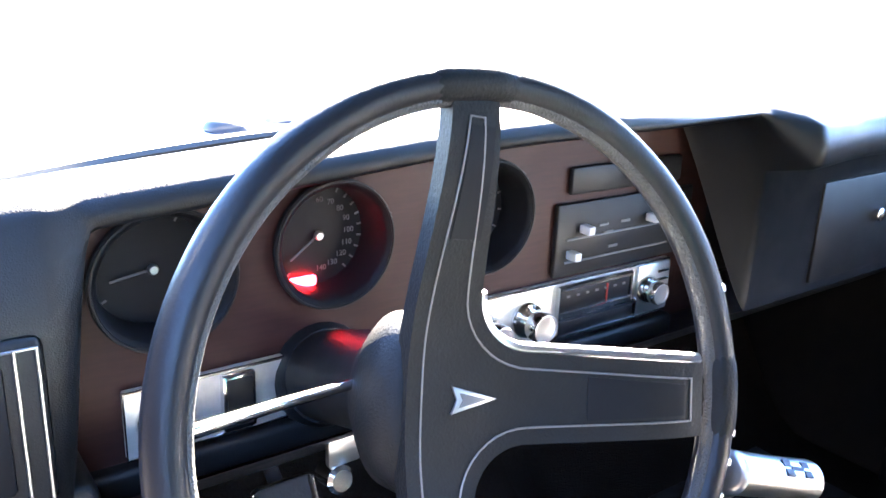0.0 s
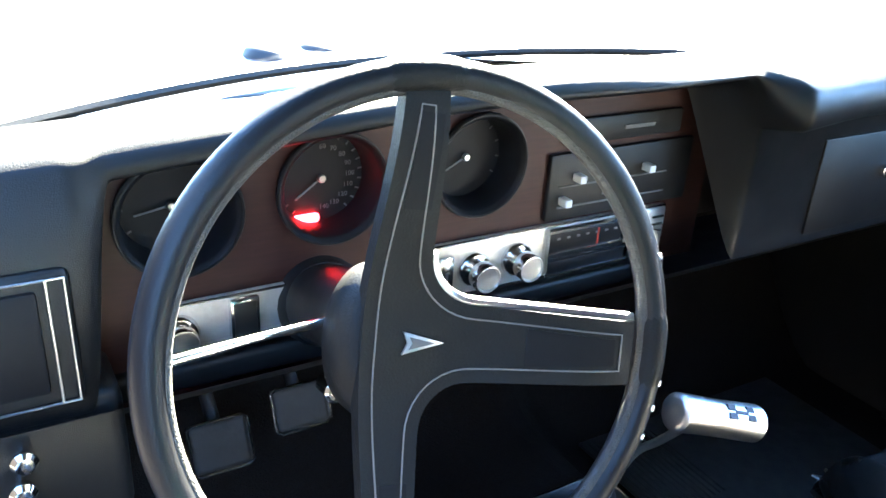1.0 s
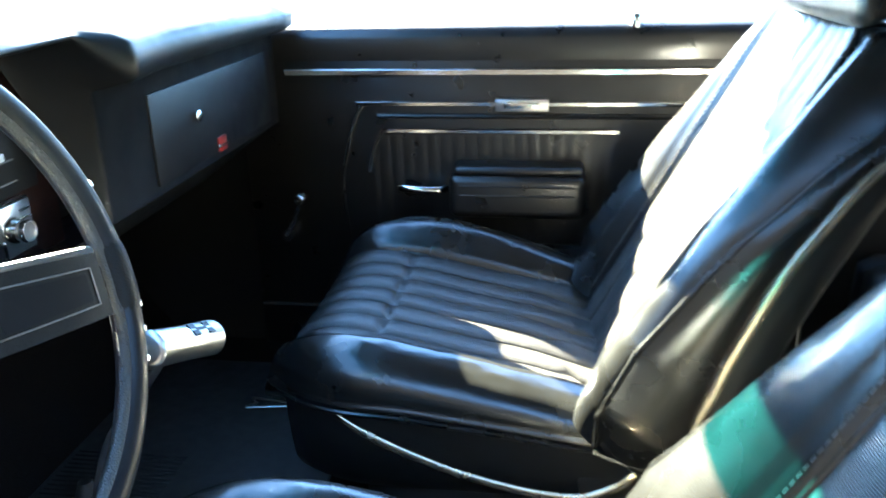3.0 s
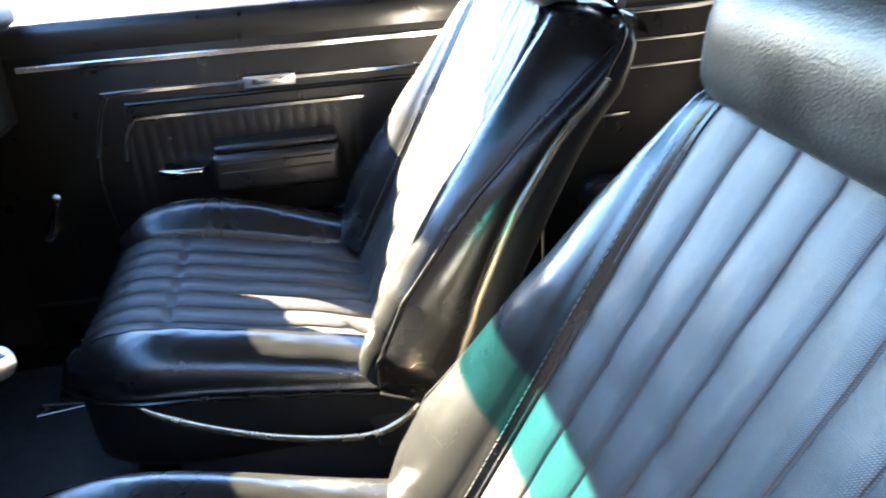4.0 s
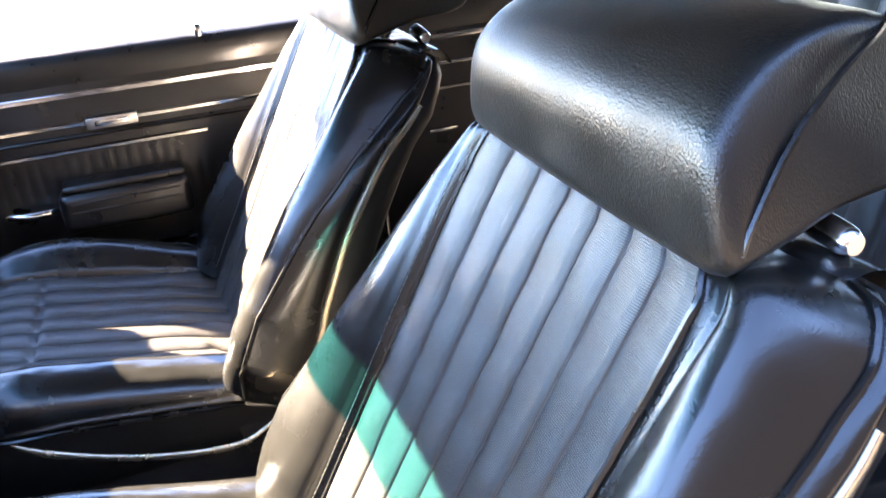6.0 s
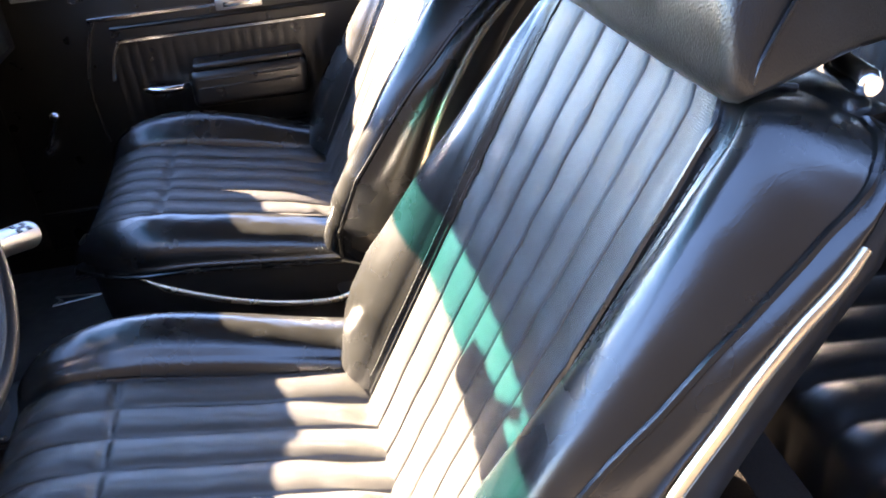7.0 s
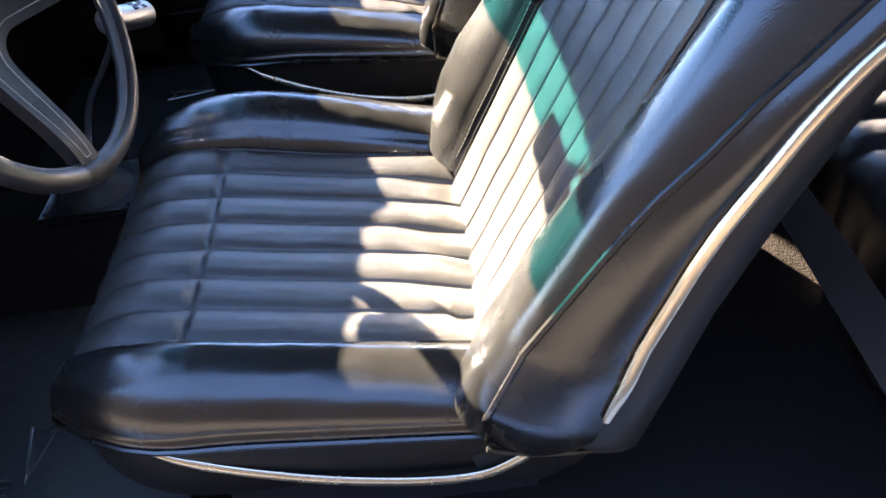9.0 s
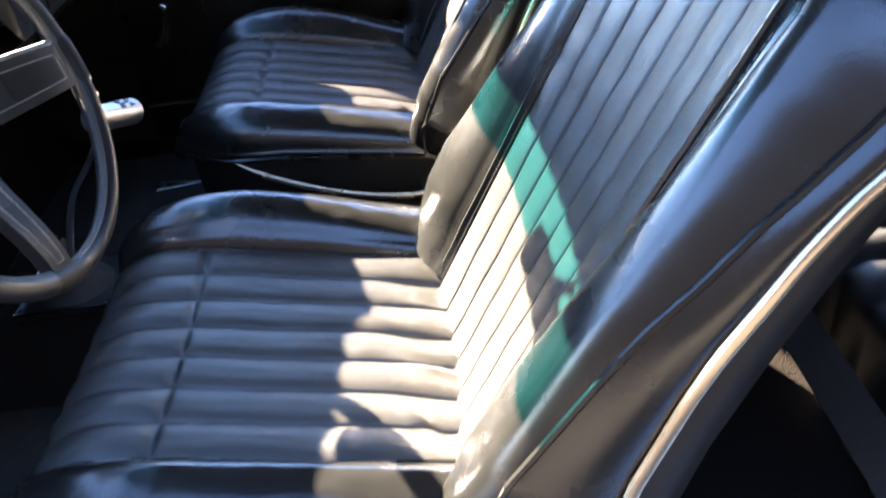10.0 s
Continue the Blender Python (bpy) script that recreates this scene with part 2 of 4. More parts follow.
# ---- the car body ----
def car_shell():
    """Floor, tunnel, sills, roof, pillars and cowl round the cabin."""
    rows = []
    for i in range(41):
        x = -0.36 + i * 1.42 / 40
        rows.append([(x, y, FLOOR + 0.10 * math.exp(-(abs((x - 0.35) / (0.11 + 0.20 * ease(-y, 0.18, 0.28))) ** 4)) + (0.35 * ease(y, 0.80, 1.1))) for y in np.linspace(-1.0, 1.1, 60)])
    bm = grid(rows)
    tagged(bm_object("floor", bm, CARPET, smooth="all"), "black loop-pile carpet over the floor and transmission tunnel", "carpet", kind="structure")
    tagged(bm_object("floor_pan", box(-0.37, 1.07, -1.02, 1.12, 0.02, 0.10), DARK), "dark steel floor pan under the carpet", "floor pan", kind="structure")
    tagged(bm_object("firewall", box(-0.36, 1.09, 1.0, 1.04, 0.1, 0.66), DARK), "black firewall below the dashboard", "wall", kind="structure")
    for x0, x1 in ((-0.375, -0.345), (1.082, 1.12)):
        bm = box(x0, x1, 0.50 if x0 > 0 else 0.64, 1.06, 0.05, 0.650)
        if x0 > 0:
            box(x0, x1, 0.50, 0.78, 0.6502, 0.695, bm=bm)
        tagged(bm_object("kick_panel", bm, BLACK), "black kick panel beside the footwell", "trim panel", kind="structure")
    # sill on the open side
    tagged(bm_object("sill", box(-0.46, -0.345, -0.6, 0.95, 0.0, 0.17, 0.012, 3), BLACK), "black door sill beside the driver's seat", "sill", kind="structure")
    tagged(bm_object("sill_plate", box(-0.44, -0.36, -0.5, 0.8, 0.171, 0.176, 0.002), SILVER), "scuffed aluminium sill plate", "sill plate", kind="structure")
    tagged(bm_object("quarter_panel", box(-0.42, -0.375, -1.04, -0.50, 0.0, 0.70, 0.01), BLACK), "black inner quarter panel behind the door opening", "trim panel", kind="structure")
    tagged(bm_object("rear_bulkhead", box(-0.40, 1.10, -1.08, -1.03, 0.0, 0.76), BLACK), "dark bulkhead behind the rear bench", "wall", kind="structure")
    # roof: crowned sheet with a bowed front edge
    rows = []
    for i in range(31):
        s = i / 15 - 1
        x = 0.35 + 0.64 * s + (0.045 * ease(s, 0.6, 1.0))
        front = HEADER_Y - 0.07 * s * s + 0.11 * ease(s, 0.84, 1.0)
        z = HEADER_Z - 0.035 * s * s
        rows.append([(x, y, z + 0.045 * math.sin(math.pi * ((y + 1.30) / (front + 1.30)) ** 0.9) - 0.14 * ease(-y, 0.75, 1.30)) for y in np.linspace(-1.30, front, 20)])
    top = [[(x, y, z + 0.03) for x, y, z in r] for r in rows]
    bm = grid(rows)
    grid(top, bm=bm)
    for a, b in ((rows[0], top[0]), (rows[-1], top[-1]), ([r[0] for r in rows], [r[0] for r in top]), ([r[-1] for r in rows], [r[-1] for r in top])):
        grid([a, b], bm=bm)
    tagged(bm_object("ceiling", bm, LINER), "black headliner under the steel roof", "roof", kind="structure")
    # padded rail along the passenger side of the roof
    rail = [(1.030, y, 1.070) for y in np.linspace(-0.62, 0.30, 10)]
    tagged(bm_object("roof_rail", tube(rail, 0.030, 12, flat=1.0), LINER), "black trimmed roof rail above the side window", "roof rail", kind="structure")
    # pillars
    for side, x0, x1 in ((-1, -0.29, -0.355), (1, 0.99, 1.06)):
        yb = HEADER_Y - 0.07
        bm = tube(smooth_path([(x0, yb, HEADER_Z - 0.03), ((x0 + x1) / 2, yb + 0.09, 0.90), (x1, 0.675, 0.70)], 6), 0.018, 10, flat=1.4)
        tagged(bm_object("pillar_front", bm, BODY), "dark painted windshield pillar", "pillar", kind="structure")
        edge = ((-0.60, -0.67, 0.725), (-0.72, -0.77, 0.725), (-0.84, -0.86, 0.715)) if side > 0 else ((-0.45, -0.42, 0.70), (-0.60, -0.70, 0.73), (-0.76, -1.0, 0.74))
        bm = grid([[(x0, yt, HEADER_Z - 0.03), (x0 * 0.4 + x1 * 0.6, yt * 0.35 + yb * 0.65, 0.84), (x1, yb, zb)] for yt, yb, zb in edge])
        grid([[(x0 + side * 0.03, yt, HEADER_Z - 0.03), (x0 * 0.4 + x1 * 0.6 + side * 0.03, yt * 0.35 + yb * 0.65, 0.84), (x1 + side * 0.03, yb, zb)] for yt, yb, zb in edge], bm=bm)
        tagged(bm_object("pillar_rear", bm, BLACK), "black trimmed rear roof pillar", "pillar", kind="structure")
    # hood, seen through the windshield
    rows = []
    for i in range(25):
        s = i / 12 - 1
        x = 0.35 + 0.75 * s
        rows.append([(x, y, 0.665 - 0.05 * s ** 4 + 0.02 * math.exp(-((s * 4) ** 2)) - 0.05 * ((y - 0.95) / 1.4) ** 2) for y in np.linspace(0.98, 2.35, 14)])
    tagged(bm_object("hood", grid(rows), BODY, smooth="all"), "dark glossy hood beyond the windshield", "hood", kind="structure")
    tagged(bm_object("front_body", box(-0.36, 1.06, 1.06, 2.32, -0.18, 0.585, 0.03, 3), BODY), "dark painted front body under the hood", "car body", kind="structure")
    base = [(0.35 + 0.70 * q, 1.0 - 0.30 * q * q - 0.006, 0.690) for q in np.linspace(-1, 1, 41)]
    tagged(bm_object("windshield_seal", tube(base, 0.0065, 8), BLACK), "black rubber seal at the foot of the windshield", "seal", kind="structure")
    # dark air scoops in the hood
    for x in (0.172, 0.250):
        tagged(bm_object("hood_scoop", lathe([(0.0, 0.012), (0.5, 0.010), (0.85, 0.004), (1.0, -0.006)], Matrix.Translation((x, 1.135, 0.676)) @ Matrix.Diagonal((0.035, 0.045, 1.0, 1.0)), 28), DARK), "dark hood scoop", "hood scoop", kind="structure")
    # cowl strip and wipers
    bm = box(-0.36, 1.06, 0.93, 1.0, 0.655, 0.672, 0.005)
    tagged(bm_object("cowl", bm, BLACK), "black cowl strip at the foot of the windshield", "cowl", kind="structure")


HEADER_Y, HEADER_Z = 0.524, 1.095


def windshield():
    """Curved glass from the cowl to the roof, with a teal shade band along the top."""
    def sheet(v0, v1, reach=1.0, off=0.0):
        rows = []
        for i in range(25):
            s = -1 + (1 + reach) * i / 24
            row = []
            for k in range(9):
                v = v0 + (v1 - v0) * k / 8
                half = 0.70 - 0.06 * v
                y = 1.0 + (HEADER_Y - 1.0) * v - (0.30 * (1 - v) + 0.08 * v) * s * s + off
                row.append((0.35 + half * s, y, 0.69 + (HEADER_Z - 0.69) * v - 0.03 * s * s * v))
            rows.append(row)
        return grid(rows)
    e = thing("windshield", (0, 0, 0), "curved laminated windshield with a teal tint band along its top", "windshield")
    part("pane", sheet(0, 0.90), GLASS, e, smooth="all")
    part("tint_band", sheet(0.90, 1.0, 0.80), TINT, e, "teal tinted shade band", smooth="all")


def mirror():
    e = thing("rearview_mirror", (0.405, 0.45, 0.957), "black rear-view mirror hung below the windshield header", "mirror")
    part("housing", box(-0.085, 0.085, 0.0, 0.022, -0.026, 0.026, 0.012, 3), BLACK, e)
    part("glass", box(-0.078, 0.078, -0.003, 0.001, -0.021, 0.021, 0.002), MIRROR, e)
    part("arm", tube([(0, 0.012, 0.02), (0, 0.03, 0.06), (0, 0.055, 0.11)], 0.006), CHROME, e)


car_shell()
windshield()
mirror()


# ---- dashboard ----
def pad_lip(x):
    return lerp(x, (-0.35, -0.13, 0.10, 0.27, 0.45, 1.05), (0.700, 0.711, 0.730, 0.742, 0.748, 0.742))


def dash_profile(x):
    """The pad's section at x: lip forward of the recessed instruments, full face at both ends."""
    left = 1 - ease(x, -0.150, -0.120)
    right = ease(x, 0.440, 0.492)
    yf = 0.598 * left + lerp(x, (0.44, 0.485, 0.60), (0.548, 0.534, 0.552)) * right + (0.604 - 0.030 * ease(x, 0.12, 0.34)) * (1 - left) * (1 - right)
    yf += 0.13 * ease(x, 1.040, 1.046)
    lip = pad_lip(x)
    ztop = lip + lerp(x, (-0.35, -0.13, 0.10, 0.30, 0.45, 1.05), (0.028, 0.026, 0.024, 0.021, 0.018, 0.012))
    zlip = lip * (1 - left) + 0.545 * left
    yin = 0.668 * (1 - left) + (yf + 0.035) * left
    nose = [(yf, (ztop + zlip) / 2 * left + (zlip + 0.004) * (1 - left)), (yf + 0.004, zlip), (yf + 0.012, zlip - 0.008 * left), (yin, zlip - 0.010 * left), (yin, zlip - 0.011)]
    # passenger side: an overhanging nose above a set-back face
    over = [(yf, 0.724), (yf + 0.003, 0.706), (yf + 0.013, 0.699), (0.593, 0.690), (0.594, 0.545)]
    lower = [(p * (1 - right) + q * right, u * (1 - right) + w * right) for (p, u), (q, w) in zip(nose, over)]
    return [(1.0, 0.660), (0.90, 0.676), (0.80, lerp(x, (-0.3, 0.2, 1.0), (0.694, 0.704, 0.698))), (yf + 0.10, ztop - 0.018), (yf + 0.055 + 0.015 * right, ztop - 0.002), (yf + 0.028 + 0.020 * right, ztop - 0.004 * right),
            (yf + 0.012 + 0.014 * right, ztop - 0.005 - 0.009 * right), (yf + 0.002 + 0.004 * right, ztop - 0.014 - 0.010 * right), *lower]


GAUGES = ((-0.066, 0.656), (0.060, 0.662), (0.205, 0.664))
GAUGE_R = 0.047


def wood_sheet():
    """Front sheet of the instrument panel with round openings."""
    def column(x):
        for cx, cz in GAUGES:
            if abs(x - cx) < GAUGE_R:
                h = math.sqrt(GAUGE_R ** 2 - (x - cx) ** 2)
                return cz - h, cz + h
        return 0.64, 0.64
    xs = sorted({*np.linspace(-0.135, 0.51, 60), *[cx + GAUGE_R * math.cos(a) for cx, cz in GAUGES for a in np.linspace(0, math.pi, 25)]})
    bm = grid([[(x, 0.668, z) for z in np.linspace(0.52, column(x)[0], 4)] for x in xs])
    grid([[(x, 0.668, z) for z in np.linspace(column(x)[1], max(column(x)[1] + 0.001, pad_lip(x) + 0.003), 4)] for x in xs], bm=bm)
    return bm


def dashboard():
    e = thing("dashboard", (0, 0, 0), "padded black dashboard with a recessed woodgrain instrument panel", "dashboard")
    xs = [-0.345, -0.30, -0.25, -0.2, -0.16, *np.linspace(-0.152, -0.115, 12), *np.linspace(-0.10, 0.43, 20), *np.linspace(0.44, 0.505, 20), *np.linspace(0.54, 1.040, 14), 1.046, 1.075, 1.105]
    part("pad", grid([[(x, y, z) for y, z in dash_profile(x)] for x in xs]), PAD, e, "grained black dash pad", smooth="all")
    # woodgrain panel
    part("wood_panel", wood_sheet(), WOOD, e, "reddish brown woodgrain panel", smooth=False)
    # bottom rail and kick panel
    part("lower_rail", box(-0.14, 0.46, 0.656, 0.70, 0.505, 0.529, 0.006, 3), BLACK, e)
    part("under_panel", grid([[(x, y, z) for y, z in ((0.592, 0.5480), (0.66, 0.50), (0.74, 0.44), (0.95, 0.40))] for x in np.linspace(-0.345, 1.035, 12)]), BLACK, e, "black underside of the dash")
    # end block below the pad's face
    part("end_block", box(-0.345, -0.128, 0.604, 0.70, 0.44, 0.556, 0.012, 3), PAD, e)
    return e


dash = dashboard()


def gauge(parent, x, z, r, ticks, needle, y=0.664):
    """A deep round instrument: bezel ring, well, dial, marks, needle and hub."""
    m = Matrix.Translation((x, y, z)) @ rot(90)
    g = part("gauge", lathe([(r + 0.003, 0.0), (r + 0.003, 0.004), (r, 0.005), (r - 0.002, 0.003), (r - 0.004, -0.0), (r - 0.007, -0.03), (0.0, -0.0305)], m, 40), DIAL, parent, "round black gauge in a deep well")
    part("bezel_ring", tube([(x + (r + 0.0015) * math.cos(a), y - 0.005, z + (r + 0.0015) * math.sin(a)) for a in np.linspace(0, math.tau, 48, endpoint=False)], 0.0011, 6, closed=True, up=(0, 1, 0)), BLACK, g)
    for a0 in ticks:
        part("tick", box(-0.0007, 0.0007, -0.0006, 0, r * 0.76, r * 0.84, 0, m=Matrix.Translation((x, y + 0.0295, z)) @ rot(0, a0, 0)), GREYMARK, g, smooth=False)
    part("needle", box(-0.0008, 0.0008, -0.002, -0.001, -0.004, r * 0.62, 0.0003, 1, m=Matrix.Translation((x, y + 0.028, z)) @ rot(0, needle, 0)), PAINT if r < 0 else GREYMARK, g)
    part("needle_hub", lathe([(0.0036, 0), (0.0036, 0.003), (0.0028, 0.004), (0, 0.004)], Matrix.Translation((x, y + 0.027, z)) @ rot(90), 16), SILVER, g, "slotted silver hub")
    return g


def text_mesh(body, size, m, material, parent, name):
    c = bpy.data.curves.new(name, "FONT")
    c.body, c.size, c.align_x, c.align_y, c.extrude = body, size, "CENTER", "CENTER", 0.0002
    ob = new(name, c)
    dg = bpy.context.evaluated_depsgraph_get()
    me = bpy.data.meshes.new_from_object(ob.evaluated_get(dg))
    bpy.data.objects.remove(ob)
    me.transform(m)
    me.materials.clear()
    me.materials.append(material)
    o = new(name, me)
    o.parent = parent
    return o


g1 = gauge(dash, *GAUGES[0], GAUGE_R, range(-120, 121, 30), -100)
g2 = gauge(dash, *GAUGES[1], GAUGE_R, range(-140, 141, 14), -126)
g3 = gauge(dash, *GAUGES[2], GAUGE_R, range(-120, 121, 24), -118)
for i, s in enumerate(("60", "70", "80", "90", "100", "110", "120", "130", "140")):
    a = radians(30 - 21 * i + 55)
    text_mesh(s, 0.0062, Matrix.Translation((0.060 + 0.0275 * math.cos(a), 0.6925, 0.662 + 0.0275 * math.sin(a))) @ rot(90), GREYMARK, g2, "numeral")
part("warning_lamp", box(0.034, 0.058, 0.688, 0.693, 0.622, 0.631, 0.003), RED, g2, "glowing red warning lamp")


def knob(parent, x, y, z, r, depth=0.026, name="knob"):
    """A fluted chrome knob with a concave face, on a dark skirt."""
    m = Matrix.Translation((x, y, z)) @ rot(90)
    r *= 1.12
    k = part(name, lathe([(r * 0.8, -0.006), (r * 0.84, depth * 0.25), (r * 0.95, depth * 0.3), (r, depth * 0.36), (r, depth * 0.68), (r * 0.94, depth * 0.74)], m, 36, flute=1, depth=-0.0005), CHROME, parent, "fluted chrome knob")
    part("knob_face", lathe([(r * 0.94, depth * 0.735), (r * 0.86, depth * 0.74), (r * 0.80, depth * 0.70), (r * 0.3, depth * 0.68), (0, depth * 0.675)], m, 36), SILVER, k, "dull turned knob face")
    part("skirt", lathe([(r * 1.25, -0.008), (r * 1.25, 0.0), (r * 1.1, 0.003), (r * 0.7, 0.004)], m, 28), CHROME, k)
    return k


# left switch panel: engine-turned plate, headlamp knob, wiper switch
lp = part("switch_panel", box(-0.100, 0.018, 0.660, 0.667, 0.533, 0.584, 0.002), TURNED, dash, "engine-turned aluminium switch panel")
part("panel_edge", tube([(-0.1, 0.660, 0.534), (0.018, 0.660, 0.534), (0.018, 0.660, 0.583), (-0.1, 0.660, 0.583)], 0.0014, 6, closed=True, up=(0, 1, 0)), CHROME, lp)
sw = part("wiper_switch", box(-0.034, -0.009, 0.6545, 0.662, 0.537, 0.581, 0.002), CHROME, lp)
part("switch_slot", box(-0.031, -0.012, 0.653, 0.6552, 0.541, 0.578, 0.001), BLACK, sw)
part("switch_slider", box(-0.030, -0.013, 0.648, 0.654, 0.545, 0.549, 0.001), CHROME, sw)
knob(dash, -0.076, 0.657, 0.558, 0.0125, 0.024, "headlamp_knob")

# radio panel
rp = part("radio", box(0.150, 0.448, 0.660, 0.667, 0.535, 0.592, 0.002), TURNED, dash, "aluminium radio panel with chrome knobs")


def frame_round(name, x0, x1, y, z0, z1, r, parent):
    return part(name, tube([(x0, y, z0), (x1, y, z0), (x1, y, z1), (x0, y, z1)], r, 6, closed=True, up=(0, 1, 0)), CHROME, parent)


frame_round("panel_edge", 0.151, 0.447, 0.660, 0.536, 0.591, 0.0014, rp)
dw = part("dial_window", box(0.290, 0.384, 0.655, 0.661, 0.562, 0.584, 0.0015), DIAL, rp, "dark tuning dial")
frame_round("dial_frame", 0.288, 0.386, 0.656, 0.560, 0.586, 0.0032, rp)
part("dial_pointer", box(0.3505, 0.3525, 0.6540, 0.6548, 0.564, 0.582), AMBER, dw, smooth=False)
for i in range(7):
    part("scale_mark", box(0.298 + i * 0.0125, 0.302 + i * 0.0125, 0.6542, 0.6550, 0.5765, 0.5785), GREYMARK, dw, smooth=False)
part("button_strip", box(0.290, 0.392, 0.654, 0.661, 0.5395, 0.5535, 0.002), DIAL, rp)
frame_round("strip_frame", 0.288, 0.394, 0.655, 0.5375, 0.5555, 0.0026, rp)
kp = part("knob_plate", box(0.398, 0.446, 0.656, 0.661, 0.538, 0.590, 0.002), SILVER, rp, "ribbed silver knob plate")
for i in range(5):
    part("rib", box(0.426, 0.443, 0.6545, 0.6565, 0.545 + i * 0.0085, 0.548 + i * 0.0085, 0.0008, 1), CHROME, kp)
knob(dash, 0.203, 0.657, 0.562, 0.0128, 0.034, "radio_knob")
knob(dash, 0.253, 0.657, 0.563, 0.0128, 0.034, "radio_knob")
knob(dash, 0.413, 0.655, 0.564, 0.0105, 0.024, "radio_knob")
key = part("key_plate", box(0.160, 0.178, 0.653, 0.661, 0.548, 0.582, 0.003), CHROME, rp)
part("key_slot", box(0.1675, 0.1705, 0.6522, 0.6535, 0.556, 0.566), INK, key, smooth=False)

# heater control: dark plate, slots, sliders and plain marks
hp = part("heater_control", box(0.285, 0.475, 0.661, 0.668, 0.595, 0.665, 0.003), BLACK, dash, "black heater control with sliding levers")
for z, xs in ((0.640, (0.317,)), (0.617, (0.302,)), (0.640, (0.408,))):
    for x in xs:
        part("lever", box(x - 0.004, x + 0.004, 0.648, 0.661, z - 0.004, z + 0.004, 0.001), PAINT, hp)
for z in (0.631, 0.609):
    part("slot", box(0.297, 0.440, 0.6596, 0.6612, z - 0.0008, z + 0.0008), GREYMARK, hp, smooth=False)
for x, z in ((0.345, 0.640), (0.352, 0.632), (0.375, 0.640), (0.360, 0.617)):
    part("marking", box(x - 0.006, x + 0.006, 0.6600, 0.6612, z - 0.0012, z + 0.0012), GREYMARK, hp, smooth=False)
# name strip above it, its lettering as a plain bar
part("name_strip", box(0.300, 0.452, 0.661, 0.668, 0.672, 0.698, 0.003), BLACK, dash)
part("name_bar", box(0.372, 0.412, 0.6596, 0.6612, 0.683, 0.687), GREYMARK, dash, smooth=False)


def side_vent():
    v = part("air_vent", box(-0.250, -0.153, 0.594, 0.603, 0.560, 0.662, 0.006, 3), BLACK, dash, "black air vent with a thin bright frame")
    for a, b in ((-0.247, -0.157), (-0.238, -0.168)):
        part("vent_frame", tube([(a, 0.592, 0.564), (b, 0.592, 0.564), (b, 0.592, 0.657), (a, 0.592, 0.657)], 0.0012, 6, closed=True, up=(0, 1, 0)), SILVER, v)
    part("vent_flap", box(-0.232, -0.174, 0.5905, 0.596, 0.573, 0.650, 0.003), DIAL, v)


side_vent()
for x, z in ((-0.198, 0.527), (-0.202, 0.502)):
    part("pull_knob", lathe([(0.003, -0.012), (0.003, 0.004), (0.008, 0.006), (0.009, 0.012), (0.006, 0.016), (0, 0.017)], Matrix.Translation((x, 0.598, z)) @ rot(90), 20), CHROME, dash)

# glove box door on the passenger side
gb = part("glovebox_door", box(0.600, 1.000, 0.5905, 0.596, 0.556, 0.668, 0.002, 2), PAD, dash, "black glovebox door")
part("lock", lathe([(0.008, 0), (0.008, 0.006), (0.005, 0.008), (0, 0.008)], Matrix.Translation((0.718, 0.590, 0.620)) @ rot(90), 18), CHROME, gb)
part("badge", box(0.778, 0.804, 0.5875, 0.591, 0.556, 0.577, 0.001), AMBER, gb, "small red badge")
part("badge_bar", box(0.774, 0.808, 0.5870, 0.590, 0.563, 0.567, 0.0005), CHROME, gb)


# ---- steering wheel ----
WHEEL = (0.0270, 0.4345, 0.6430)
WHEEL_R, WHEEL_TILT, WHEEL_YAW = 0.1640, 17.0, -4.5


